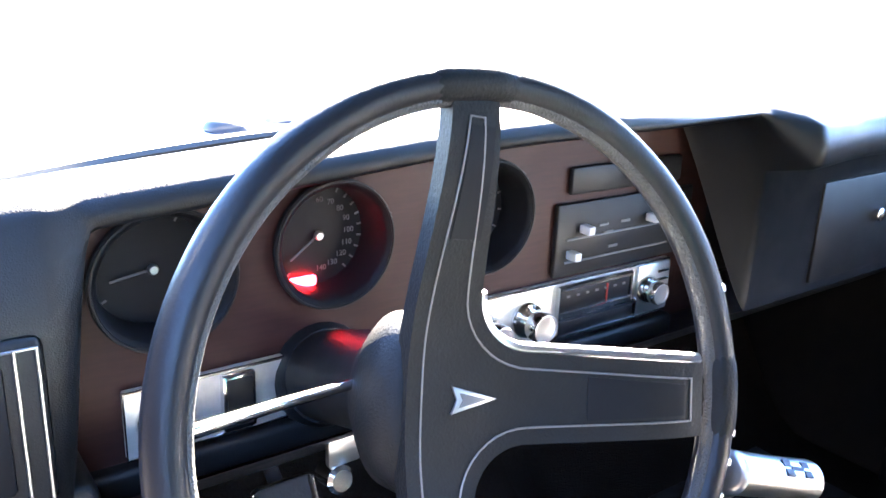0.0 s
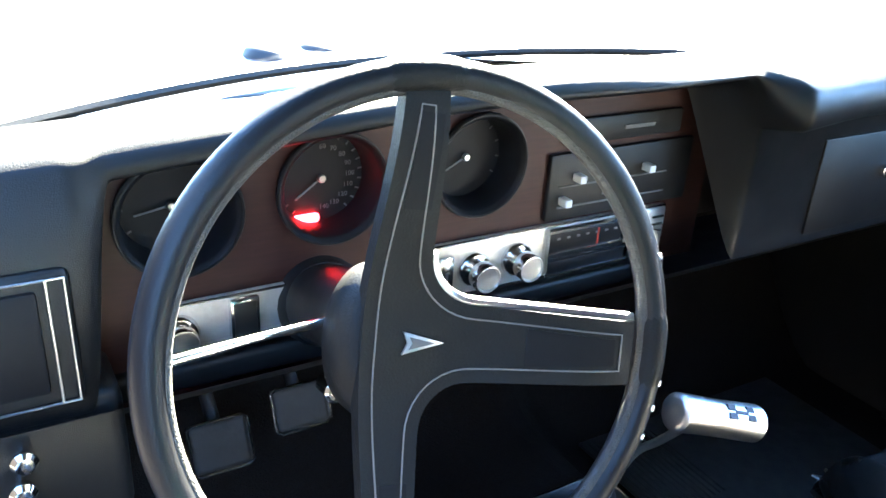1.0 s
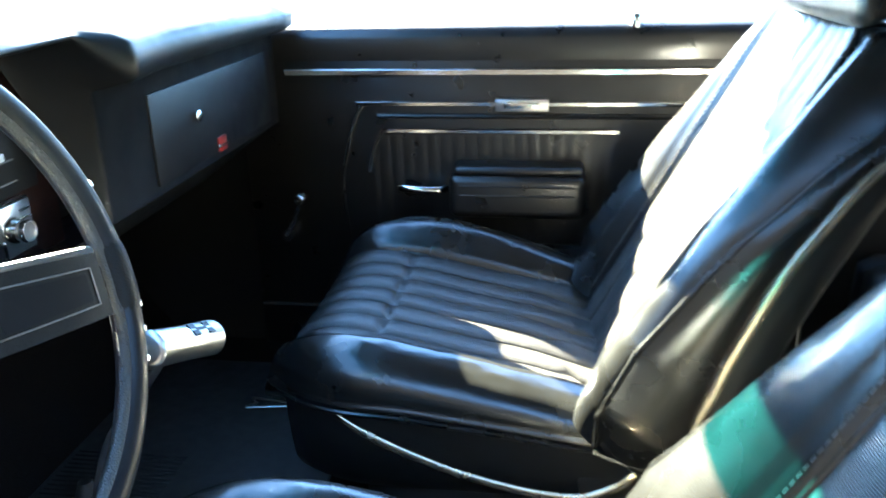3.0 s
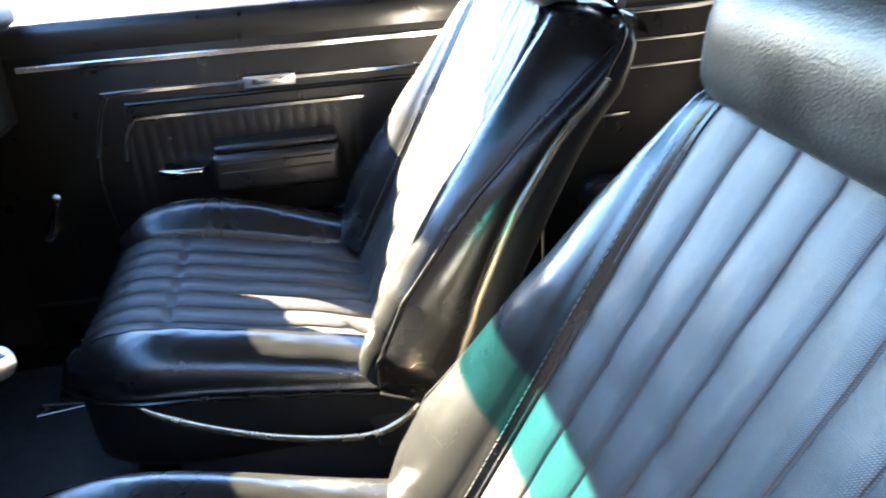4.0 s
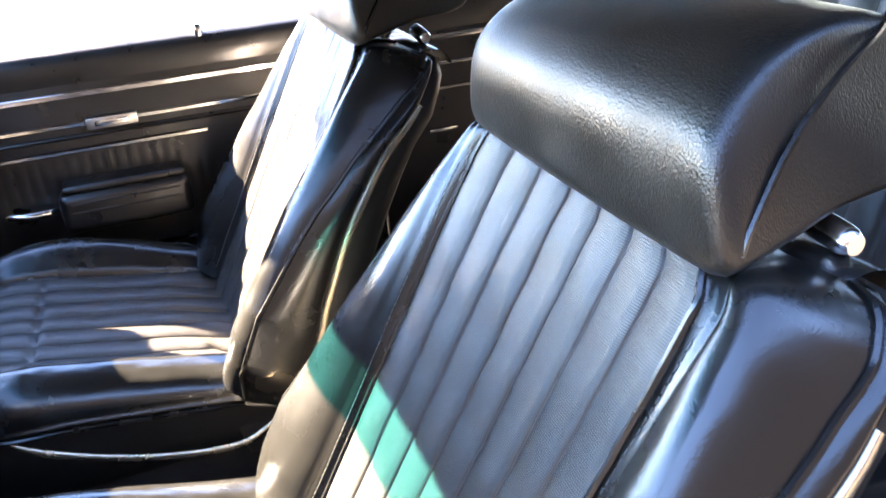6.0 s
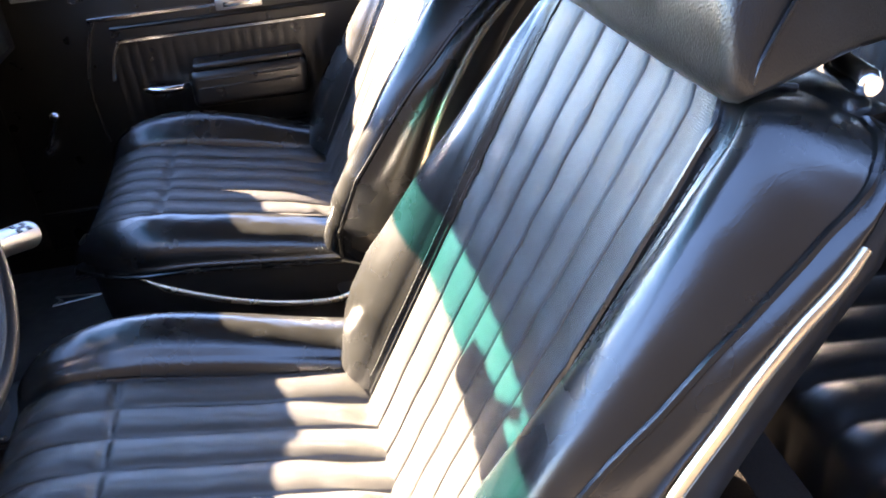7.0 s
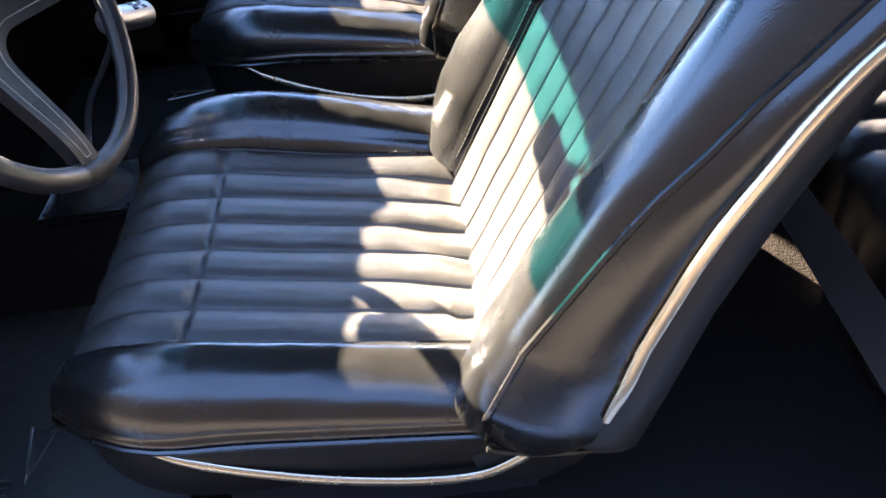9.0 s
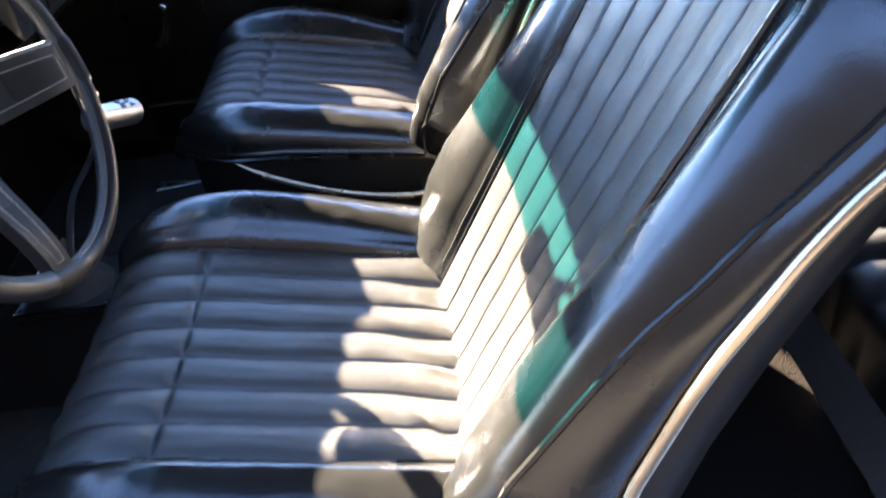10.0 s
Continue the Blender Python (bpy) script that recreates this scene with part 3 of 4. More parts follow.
def steering_wheel():
    """Built flat facing -y with the rim in the plane y = 0, then tilted."""
    e = thing("steering_wheel", WHEEL, "black three-spoke steering wheel with bright pinstripes, turned to one side", "steering wheel")
    e.matrix_basis = pose(*WHEEL, -WHEEL_TILT, 0, WHEEL_YAW)
    R = WHEEL_R
    ring = [(R * math.cos(a), 0, R * math.sin(a)) for a in np.linspace(0, math.tau, 96, endpoint=False)]
    rim = part("rim", tube(ring, 0.0100, 14, closed=True, up=(0, 1, 0), flat=1.1), RIM, e, "worn black plastic rim", smooth="all")
    # pebbled grip strip inside the rim
    strip = [((R - 0.0068) * math.cos(a), -0.0015, (R - 0.0068) * math.sin(a)) for a in np.linspace(0, math.tau, 96, endpoint=False)]
    part("grip_strip", tube(strip, 0.0050, 10, closed=True, up=(0, 1, 0)), PEBBLE, rim, "pebbled inner grip", smooth="all")
    # spokes dished towards the hub: two narrow ones and a wide one between them
    def dish(r):
        return 0.034 * (1 - ease(r, 0.02, R - 0.012))
    arm = R - 0.006
    TURN = {90: 84.5, 0: -10.5, -90: -103.5}      # degrees at which the three spokes stand
    T = TURN[0]
    HUB = Matrix.Translation((-0.008, 0, 0))
    def outline(inset):
        """Loop of the T-shaped plate in x, z, with rounded inner corners; the long arms lean back a little."""
        fr, hw = 0.032 + inset, 0.0255 - inset
        right = [(0.0135 - inset, arm), (0.0165 - inset, 0.0255 + 0.032)]
        cx, cz = 0.0165 + 0.032, 0.0255 + 0.032
        right += [(cx + fr * math.cos(radians(180 + 90 * k / 10)), cz + fr * math.sin(radians(180 + 90 * k / 10))) for k in range(11)]
        right += [(arm - 0.004 - (0.010 if inset else 0), 0.0215 - inset)]
        left = [(-0.0135 + inset, arm), (-0.020 + inset, 0.09), (-0.026 + inset, 0.035)]
        if inset:
            right[0], left[0] = (right[0][0], arm - 0.012), (left[0][0], arm - 0.012)
        loop = right + [(x, -z) for x, z in reversed(right)] + [(x, -z) for x, z in left] + [(x, z) for x, z in reversed(left)]
        return [(x - 0.09 * abs(z), z) for x, z in loop]
    place = HUB @ rot(0, -T, 0)
    def dished(own, lift):
        for c in np.arange(-0.15, 0.16, 0.012):
            for ax in ((1, 0, 0), (0, 0, 1)):
                bmesh.ops.bisect_plane(own, geom=own.verts[:] + own.edges[:] + own.faces[:], plane_co=Vector(ax) * float(c), plane_no=ax)
        return own
    own = bmesh.new()
    own.faces.new([own.verts.new((x, 0, z)) for x, z in outline(0)])
    dished(own, 0)
    for v in own.verts:
        v.co.y = dish(math.hypot(v.co.x, v.co.z)) - 0.006
    out = bmesh.ops.extrude_face_region(own, geom=own.faces[:])
    for v in out["geom"]:
        if isinstance(v, bmesh.types.BMVert):
            v.co.y += 0.013
    own.transform(place)
    plate = part("spoke_plate", own, SPOKE, e, "black three-armed spoke plate")
    lp = outline(0.0092)
    pts = []
    for (x0, z0), (x1, z1) in zip(lp, lp[1:] + lp[:1]):
        n = max(1, int(math.hypot(x1 - x0, z1 - z0) / 0.008))
        pts += [(x0 + (x1 - x0) * k / n, z0 + (z1 - z0) * k / n) for k in range(n)]
    bm = tube([(x, dish(math.hypot(x, z)) - 0.0064, z) for x, z in pts], 0.0006, 6, closed=True, up=(0, 1, 0))
    bm.transform(place)
    part("pinstripe", bm, STRIPE, plate, "thin dull silver pinstripe")
    # inset dark panels
    for name, quad in (("wide", ((0.080, 0.0125), (arm - 0.020, 0.0090), (arm - 0.020, -0.0090), (0.080, -0.0125))), ("up", ((-0.0135, arm - 0.016), (0.0010, arm - 0.016), (0.0050, 0.085), (-0.0135, 0.085))), ("down", ((-0.0135, -arm + 0.016), (0.0010, -arm + 0.016), (0.0050, -0.085), (-0.0135, -0.085)))):
        own = bmesh.new()
        own.faces.new([own.verts.new((x - (0.0 if name == "wide" else 0.003), 0, z)) for x, z in quad])
        dished(own, 0)
        for v in own.verts:
            v.co.y = dish(math.hypot(v.co.x, v.co.z)) - 0.0066
        out = bmesh.ops.extrude_face_region(own, geom=own.faces[:])
        for v in out["geom"]:
            if isinstance(v, bmesh.types.BMVert):
                v.co.y += 0.004
        own.transform(place)
        part("inlay", own, DIAL, plate, "dark inset horn panel")
    # sleeves where the arms meet the rim
    for ang in (90, 0, -90):
        bm = tube([(R * math.cos(a), 0, R * math.sin(a)) for a in np.linspace(-0.15, 0.15, 9)], [0.0099, 0.0110, 0.0113, 0.0113, 0.0113, 0.0113, 0.0113, 0.0110, 0.0099], 12, up=(0, 1, 0), flat=1.1)
        bm.transform(rot(0, -TURN[ang] - (0 if ang == 0 else 3 * (1 if ang > 0 else -1)), 0))
        part("sleeve", bm, SPOKE, rim)
    # polished upper edge of the wide arm
    edge = [(x + 0.0012, z + 0.0012) for x, z in outline(0)[1:14]]
    bm = tube([(x, dish(math.hypot(x, z)) - 0.001, z) for x, z in edge], 0.0042, 8)
    bm.transform(place)
    part("bright_edge", bm, SILVER, plate, "polished edge")
    # hub bulge on the closed side and boss behind
    rows = []
    for k in range(25):
        a = radians(90 + 180 * k / 24)
        rows.append([(-0.014 + 0.028 * math.cos(a) * q, 0.031 + d, -0.004 + 0.050 * math.sin(a) * q) for q, d in ((0.0, -0.001), (0.6, -0.0), (0.85, 0.005), (1.0, 0.018), (1.0, 0.035), (0.7, 0.06))])
    bm = grid(rows)
    bm.transform(HUB @ rot(0, -T, 0))
    part("hub", bm, SPOKE, e, "rounded black hub cover", smooth="all")
    part("boss", lathe([(0.036, -0.10), (0.04, -0.06), (0.045, -0.05), (0.045, -0.045)], rot(90), 28), BLACK, e)
    # arrowhead emblem, its point along the wide spoke
    bm = prism([(0.0, 0.0075), (0.0035, 0.0), (0.0, -0.0075), (0.029, 0.0)], 0.002, 0.0004, Matrix.Translation((-0.002, 0.0262, 0.0)))
    bm.transform(HUB @ rot(0, -T, 0))
    em = part("emblem", bm, SILVER, e, "silver arrowhead emblem")
    bm = prism([(0.0045, 0.0040), (0.0066, 0.0), (0.0045, -0.0040), (0.0225, 0.0)], 0.001, 0.0, Matrix.Translation((-0.002, 0.0256, 0.0)))
    bm.transform(HUB @ rot(0, -T, 0))
    part("emblem_inset", bm, GREYMARK, em, smooth=False)
    # chips in the rim
    for a in (-18, -24, 12, -31):
        part("chip", box(-0.0016, 0.0016, -0.0012, 0.0012, -0.0022, 0.0022, 0.0006, 1, m=rot(0, -a, 0) @ Matrix.Translation((R + 0.006, -0.0085, 0))), SILVER, rim)
    return e


steering_wheel()


def column():
    e = thing("steering_column", (0, 0, 0), "black steering column with a chrome turn-signal stalk", "steering column")
    part("shroud", tube(smooth_path([(0.022, 0.48, 0.632), (0.036, 0.56, 0.60), (0.048, 0.70, 0.545), (0.055, 0.95, 0.44)], 5), [0.034] * 5 + [0.034] * 5 + [0.036] * 6, 24), BLACK, e)
    part("collar", tube([(0.046, 0.645, 0.566), (0.047, 0.655, 0.563), (0.048, 0.675, 0.556)], [0.036, 0.040, 0.040], 24), BLACK, e)
    part("signal_stalk", tube([(-0.008, 0.515, 0.630), (-0.07, 0.492, 0.643), (-0.129, 0.468, 0.655)], [0.0032, 0.0034, 0.0040], 10), CHROME, e)
    k = part("ignition_lock", lathe([(0.011, -0.02), (0.011, 0.0), (0.012, 0.004), (0.009, 0.007), (0, 0.007)], Matrix.Translation((0.059, 0.657, 0.467)) @ rot(80), 24), CHROME, e)
    part("bracket", box(0.052, 0.082, 0.66, 0.668, 0.475, 0.50, 0.003), SILVER, e)


column()


def pedal(x0, x1, z0, z1, label):
    cx, cz = (x0 + x1) / 2, (z0 + z1) / 2
    e = thing("pedal", (cx, 0.80, cz), label, "pedal", "foot pedals")
    w, h = (x1 - x0) / 2, (z1 - z0) / 2
    m = rot(-28)
    part("pad", box(-w, w, 0, 0.012, -h, h, 0.006, 3, m=m), RUBBER, e)
    part("trim", tube([Vector(p) for p in [m @ Vector(q) for q in ((-w, -0.001, -h + 0.004), (-w, -0.001, h - 0.004), (-w + 0.006, -0.001, h), (w - 0.006, -0.001, h), (w, -0.001, h - 0.004), (w, -0.001, -h + 0.004), (w - 0.006, -0.001, -h), (-w + 0.006, -0.001, -h))]], 0.0022, 6, closed=True, up=(0, 1, 0.3)), CHROME, e)
    part("arm", tube([(0, 0.012, 0), (0, 0.08, 0.06), (0, 0.13, 0.14)], 0.008), DARK, e)


pedal(-0.045, 0.020, 0.300, 0.355, "ribbed rubber clutch pedal with a bright frame")
pedal(0.048, 0.112, 0.325, 0.375, "ribbed rubber brake pedal with a bright frame")


# ---- shifter ----
def shifter():
    a, b = Vector((0.268, 0.447, 0.514)), Vector((0.360, 0.434, 0.481))
    e = thing("gear_shifter", (0.37, 0.60, 0.24), "chrome floor shifter with a silver T-handle grip", "gear shifter")
    o = Vector(e.location)
    mid = a.lerp(b, 0.35)
    d = (b - a).normalized()
    prof = [(a, 0.011), (a + d * 0.001, 0.0145), (a + d * 0.003, 0.0165), (a + d * 0.045, 0.0158), (b - d * 0.003, 0.0168), (b - d * 0.001, 0.0148), (b, 0.011)]
    hd = part("grip", tube([p - o for p, r in prof], [r for p, r in prof], 28), SILVER, e, "silver cylindrical grip")
    up = d.cross(Vector((0, -1, 0))).normalized()
    up = up if up.z > 0 else -up
    side = up.cross(d)
    fr = Matrix((d, side, up)).transposed().to_4x4()
    fr.translation = a.lerp(b, 0.68) - o
    tilt = fr @ rot(38, 0, 0)
    bm = bmesh.new()
    for x0, x1, y0, y1 in ((-0.018, -0.009, -0.0065, -0.0010), (-0.018, -0.009, 0.0010, 0.0065), (0.005, 0.014, -0.0065, -0.0010), (0.005, 0.014, 0.0010, 0.0065), (-0.010, 0.006, -0.0018, 0.0018)):
        box(x0, x1, y0, y1, 0.0140, 0.0166, bm=bm, m=tilt)
    part("pattern_mark", bm, INK, hd, "dark H-shaped mark", smooth=False)
    bend, foot = Vector((0.335, 0.545, 0.37)), Vector((0.355, 0.595, 0.25))
    part("stick", tube(smooth_path([mid - o, mid.lerp(bend, 0.5) - o, bend - o, foot - o], 5), 0.0062, 10, flat=0.6), SILVER, e)
    bt = part("boot", lathe([(0.058, 0.0), (0.050, 0.012), (0.036, 0.022), (0.030, 0.034), (0.020, 0.042), (0.012, 0.07), (0.007, 0.085)], Matrix.Translation((-0.012, -0.005, -0.018)), 24), RUBBER, e, "black rubber boot")
    part("boot_plate", box(-0.075, 0.055, -0.075, 0.065, -0.022, -0.012, 0.004, 2), BLACK, e)
    part("plate_trim", tube([(-0.075, -0.075, -0.012), (0.055, -0.075, -0.012), (0.055, 0.065, -0.012), (-0.075, 0.065, -0.012)], 0.0028, 6, closed=True), CHROME, e)
    for x, y in ((-0.066, -0.066), (0.046, -0.066), (-0.066, 0.056), (0.046, 0.056)):
        part("screw", lathe([(0.004, 0), (0.004, 0.002), (0, 0.003)], Matrix.Translation((x, y, -0.011)), 12), CHROME, e)


shifter()


# ---- bucket seats ----
def bucket_seat(name, at, label):
    """Bucket seat about x = 0: channelled cushion and back, bolsters, side trims, headrest."""
    e = thing(name, at, label, "car seat", "front bucket seats")
    HW, XI, CHANNELS = 0.254, 0.160, 7

    def ribs(q, flat=2.4):                          # channel relief, q from -1 to 1 over the insert
        f = ((q + 1) / 2 * CHANNELS) % 1.0
        return 1 - abs(2 * f - 1) ** flat - 0.32 * max(0.0, 1 - min(f, 1 - f) / 0.045)

    CUTS = (0.0, 0.018, 0.045, 0.08, 0.14, 0.22, 0.32, 0.44, 0.56, 0.68, 0.78, 0.86, 0.92, 0.955, 0.982)
    QS = [-1 + 2 * (k + c) / CHANNELS for k in range(CHANNELS) for c in CUTS] + [1.0]

    def slack(x, y, size, seed=0.0):                # uneven, slightly slack upholstery
        return noise.noise(Vector((x * size, y * size, seed)))

    def fold(x, y, x0, y0, turn, length, width):    # one soft crease
        c, s = math.cos(turn), math.sin(turn)
        along, off = (x - x0) * c + (y - y0) * s, (y - y0) * c - (x - x0) * s
        return math.exp(-((along / length) ** 2) - (off / width) ** 2)

    # cushion
    def crest(y):                                   # height of the insert seam along the seat
        base = sum(lerp(y + d, (-0.03, 0.08, 0.22, 0.34, 0.42), (0.305, 0.318, 0.342, 0.368, 0.372)) for d in np.linspace(-0.045, 0.045, 9)) / 9
        nose = max(0.0, (y - 0.375) / 0.075)
        return base - 0.045 * (1 - math.sqrt(max(0, 1 - min(1, nose) ** 2)))

    def cushion_foot(y):
        return 0.298 + 0.13 * sum(min(0.29, max(0, y + d)) for d in (-0.03, -0.015, 0, 0.015, 0.03)) / 5

    def width(y):
        return HW - 0.055 * max(0.0, (y - 0.31) / 0.14) ** 2.2

    ys = np.concatenate([np.linspace(-0.03, 0.30, 42), np.linspace(0.306, 0.36, 28), 0.375 + 0.075 * np.sin(np.linspace(-0.2, math.pi / 2, 18))])

    def top(x, y):
        w = width(y)
        z0 = crest(y)
        ax = abs(x)
        if ax <= XI:
            seam = math.exp(-(((y - 0.333) / 0.0055) ** 2))
            near = math.exp(-(((y - 0.333) / 0.030) ** 2))
            amp = 0.0062 + 0.0024 * ease(y, 0.335, 0.37) + 0.0008 * near + 0.0012 * slack(x, y, 26.0)
            wrinkle = 0.0065 * fold(x, y, -0.105, 0.100, 0.9, 0.026, 0.008) - 0.0060 * fold(x, y, -0.120, 0.078, 0.7, 0.030, 0.008) + 0.0050 * fold(x, y, -0.03, 0.085, 1.35, 0.035, 0.007) - 0.0045 * fold(x, y, 0.015, 0.085, 1.4, 0.040, 0.007) + 0.0040 * fold(x, y, 0.07, 0.085, 1.45, 0.040, 0.007) - 0.0040 * fold(x, y, 0.108, 0.09, 1.5, 0.035, 0.006)
            return z0 + 0.004 + amp * max(0.0, ribs(x / XI)) * (1 - 0.55 * seam) - 0.0010 * seam + amp * min(0.0, ribs(x / XI)) * (1 - near) - 0.004 * (1 - (x / XI) ** 2) + wrinkle + 0.0014 * slack(x, y, 9.0, 3.0) - 0.018 * ease(-y, -0.16, -0.01) * (1 - (ax / XI) ** 6)
        s = (ax - XI) / (w - XI)
        zc = z0 + (0.040 + 0.014 * ease(y, 0.06, 0.25) if x > 0 else 0.043) * (0.72 + 0.28 * ease(y, -0.05, 0.22) - 0.45 * ease(y, 0.28, 0.47))
        seam = 0.0024 * math.exp(-(((ax - XI - 0.012) / 0.0025) ** 2)) - (0.0022 * slack(x, y, 16.0, 5.0) + 0.0008 * slack(x * 2.2, y, 45.0, 7.0)) * math.sin(math.pi * min(1, s))
        sc, full = (0.55, 0.58) if x > 0 else (0.42, 1.0)    # the inner bolster is steep by the insert, then broad and flat
        if s < sc:
            return z0 - 0.003 + (zc - z0 + 0.003) * math.sin(math.pi / 2 * s / sc) ** full - seam
        foot = min(cushion_foot(y) + 0.012, zc - 0.008)
        return foot + (zc - foot) * math.sqrt(max(0.0, 1 - ((s - sc) / (1 - sc)) ** 2)) - seam

    xs = [q * XI for q in QS]
    part("cushion_insert", grid([[(x, y, top(x, y)) for x in xs] for y in ys], uv=lambda i, j: (xs[j], ys[min(i, len(ys) - 1)])), WEAVE, e, "channelled black woven vinyl insert", smooth="all")
    for sgn in (-1, 1):
        rows = []
        for y in ys:
            w = width(y)
            row = [(sgn * (XI + (w - XI) * s), y, top(sgn * (XI + (w - XI) * s), y)) for s in 0.5 - 0.5 * np.cos(np.linspace(0, math.pi, 34))]
            zb = cushion_foot(y)
            z0 = row[-1][2]
            for k in range(1, 7):
                t = k / 6
                row.append((sgn * (w + 0.003 * math.sin(math.pi * t)), y, z0 + (min(z0, zb) - z0) * t))
            rows.append(row)
        part("cushion_bolster", grid(rows), VINYL, e, smooth="all")
    # front face under the nose, wrapped between the bolsters
    yn = ys[-1]
    part("cushion_front", grid([[(x, yn + 0.006 * math.sin(math.pi * t), top(x, yn) + (0.318 - top(x, yn)) * t) for x in np.linspace(-width(yn), width(yn), 60)] for t in np.linspace(0, 1, 6)]), VINYL, e, smooth="all")
    # piping round the cushion's foot and along the insert
    foot = [(-HW - 0.002, -0.02, 0.310), *[(-width(y) - 0.003, y, cushion_foot(y)) for y in np.linspace(0.02, 0.43, 16)], *[(x, yn + 0.004, 0.324) for x in np.linspace(-0.20, 0.20, 9)], *[(width(y) + 0.003, y, cushion_foot(y)) for y in np.linspace(0.43, 0.02, 16)], (HW + 0.002, -0.02, 0.310)]
    part("piping", tube(foot, 0.0030, 7), VINYL, e)
    for sgn in (-1, 1):
        part("welt", tube([(sgn * XI, y, top(sgn * (XI - 0.0005), y) + 0.001) for y in ys], 0.0026, 6), VINYL, e)
    # base shell, with a bright strip that curves up at the back
    rows = []
    for t, inset in ((0.0, 0.002), (0.2, 0.004), (0.5, 0.010), (0.8, 0.020), (1.0, 0.04)):
        def side(y):
            top_z = cushion_foot(y) + 0.001
            return top_z + (0.212 - top_z) * t
        half = [(HW - inset, y) for y in np.linspace(-0.06, 0.31, 9)] + [(width(y) - inset, y) for y in np.linspace(0.335, 0.425, 6)]
        rows.append([(-x, y, side(y)) for x, y in half] + [(x, y, side(y)) for x, y in reversed(half)])
    part("seat_base", grid(rows), BLACK, e, "black seat base shell", smooth="all")
    for sgn in (-1, 1):
        w = sgn * (HW - 0.004)
        pts = smooth_path([(w, 0.361, 0.336), (w, 0.330, 0.312), (w, 0.278, 0.286), (w, 0.208, 0.260), (w, 0.133, 0.243), (w, 0.077, 0.241), (w, 0.040, 0.258), (w, 0.021, 0.277)], 5)
        part("base_trim", tube(pts, [0.0015 + 0.0040 * min(1, k / 6, (len(pts) - 1 - k) / 5 + 0.6) for k in range(len(pts))], 8, up=(1, 0, 0), flat=0.6), TRIM, e, "bright curved side strip")
        part("track", box(sgn * 0.17 - 0.02, sgn * 0.17 + 0.02, 0.02, 0.34, -0.0 + FLOOR - at[2], 0.225, 0.004), DARK, e)

    # back: local u across, v up the back, w out of its face
    O, UP, OUT = Vector((-0.034, 0.056, 0.318)), Vector((0, -0.4617, 0.887)), Vector((0, 0.887, 0.4617))

    def back(u, v, w):
        return O + Vector((u - 0.03 * v, 0, 0)) + UP * v + OUT * w

    L = 0.495

    def grow(v):                                    # the outer side stands fuller towards the shoulder
        return 0.020 * ease(v, 0.10, 0.36)

    vs = np.concatenate([np.linspace(0.0, 0.42, 48), 0.42 + 0.075 * np.sin(np.linspace(0.08, math.pi / 2, 18))])

    def bw(v, sgn=1):                               # half width up the back, fuller on the outer side
        return grow(v) * (sgn < 0) + lerp(v, (0.0, 0.05, 0.12, 0.30, 0.38, 0.42, 0.45, 0.47, 0.483, 0.491, L), (0.240, 0.258, 0.258, 0.230, 0.219, 0.211, 0.203, 0.195, 0.186, 0.176, 0.158))

    def bi(v, sgn):                                 # edge of the insert, wider towards the outer side
        if sgn < 0:
            return lerp(v, (-0.02, 0.17, 0.30, 0.40, 0.46, L), (0.146, 0.150, 0.160, 0.165, 0.166, 0.146))
        return lerp(v, (-0.02, 0.30, 0.40, 0.45, L), (0.146, 0.138, 0.134, 0.130, 0.118))

    def pipe(v):                                    # where the outer welt runs, from the foot to the shoulder
        return 0.95 * grow(v) + lerp(v, (0.0, 0.045, 0.125, 0.224, 0.273, 0.311, 0.355, 0.396, 0.436, 0.464, L), (0.014, 0.036, 0.040, 0.015, 0.000, -0.016, -0.030, -0.047, -0.064, -0.080, -0.086))

    def trim_line(v):                               # where the bright strip runs up the side
        return 0.8 * grow(v) + lerp(v, (0.05, 0.09, 0.157, 0.235, 0.273, 0.314, 0.35, 0.385, 0.41, 0.434, L), (-0.056, -0.049, -0.042, -0.043, -0.046, -0.053, -0.058, -0.066, -0.077, -0.085, -0.092))

    def out(u, v):
        sgn = -1 if u < 0 else 1
        wd, xi, au = bw(v, sgn), bi(v, sgn), abs(u)
        topfall = 0.05 * max(0, (v - 0.474) / 0.021) ** 2
        if au <= xi:
            mid, half = (bi(v, 1) - bi(v, -1)) / 2, (bi(v, 1) + bi(v, -1)) / 2
            q = (u - mid) / half
            fall = min(1, (1 - abs(q)) / 0.12)
            dents = 0.0012 * slack(u, v, 24.0, 11.0) * fall
            crease = dents + 0.0013 * math.exp(-(((v - 0.285 - 0.05 * u - 0.006 * math.sin(60 * u)) / 0.007) ** 2)) + 0.0006 * math.exp(-(((v - 0.345 + 0.08 * u) / 0.006) ** 2))
            return 0.0046 * ribs(q, 2.8) * min(1, fall + 0.35) - 0.005 + 0.014 * q * q - topfall - crease
        s = (au - xi) / (wd - xi)
        wc = max(lerp(v, (0.0, 0.08, 0.14, 0.27, 0.36, 0.42, L), (0.040, 0.052, 0.048, 0.030, 0.016, 0.006, -0.012)) + 0.6 * grow(v) - topfall, pipe(v) + 0.006)
        seam = 0.0022 * math.exp(-(((au - xi - 0.013) / 0.0025) ** 2)) * ease(s, 0.0, 0.1)
        w0 = 0.008 - topfall
        pad = max(0.0, 1 - abs(2 * s ** (1 + 0.55 * ease(v, 0.12, 0.30)) - 1) ** (3.6 - 1.5 * ease(v, 0.18, 0.36))) if u < 0 else max(0.0, 1 - abs(2 * s - 1) ** 2.4)
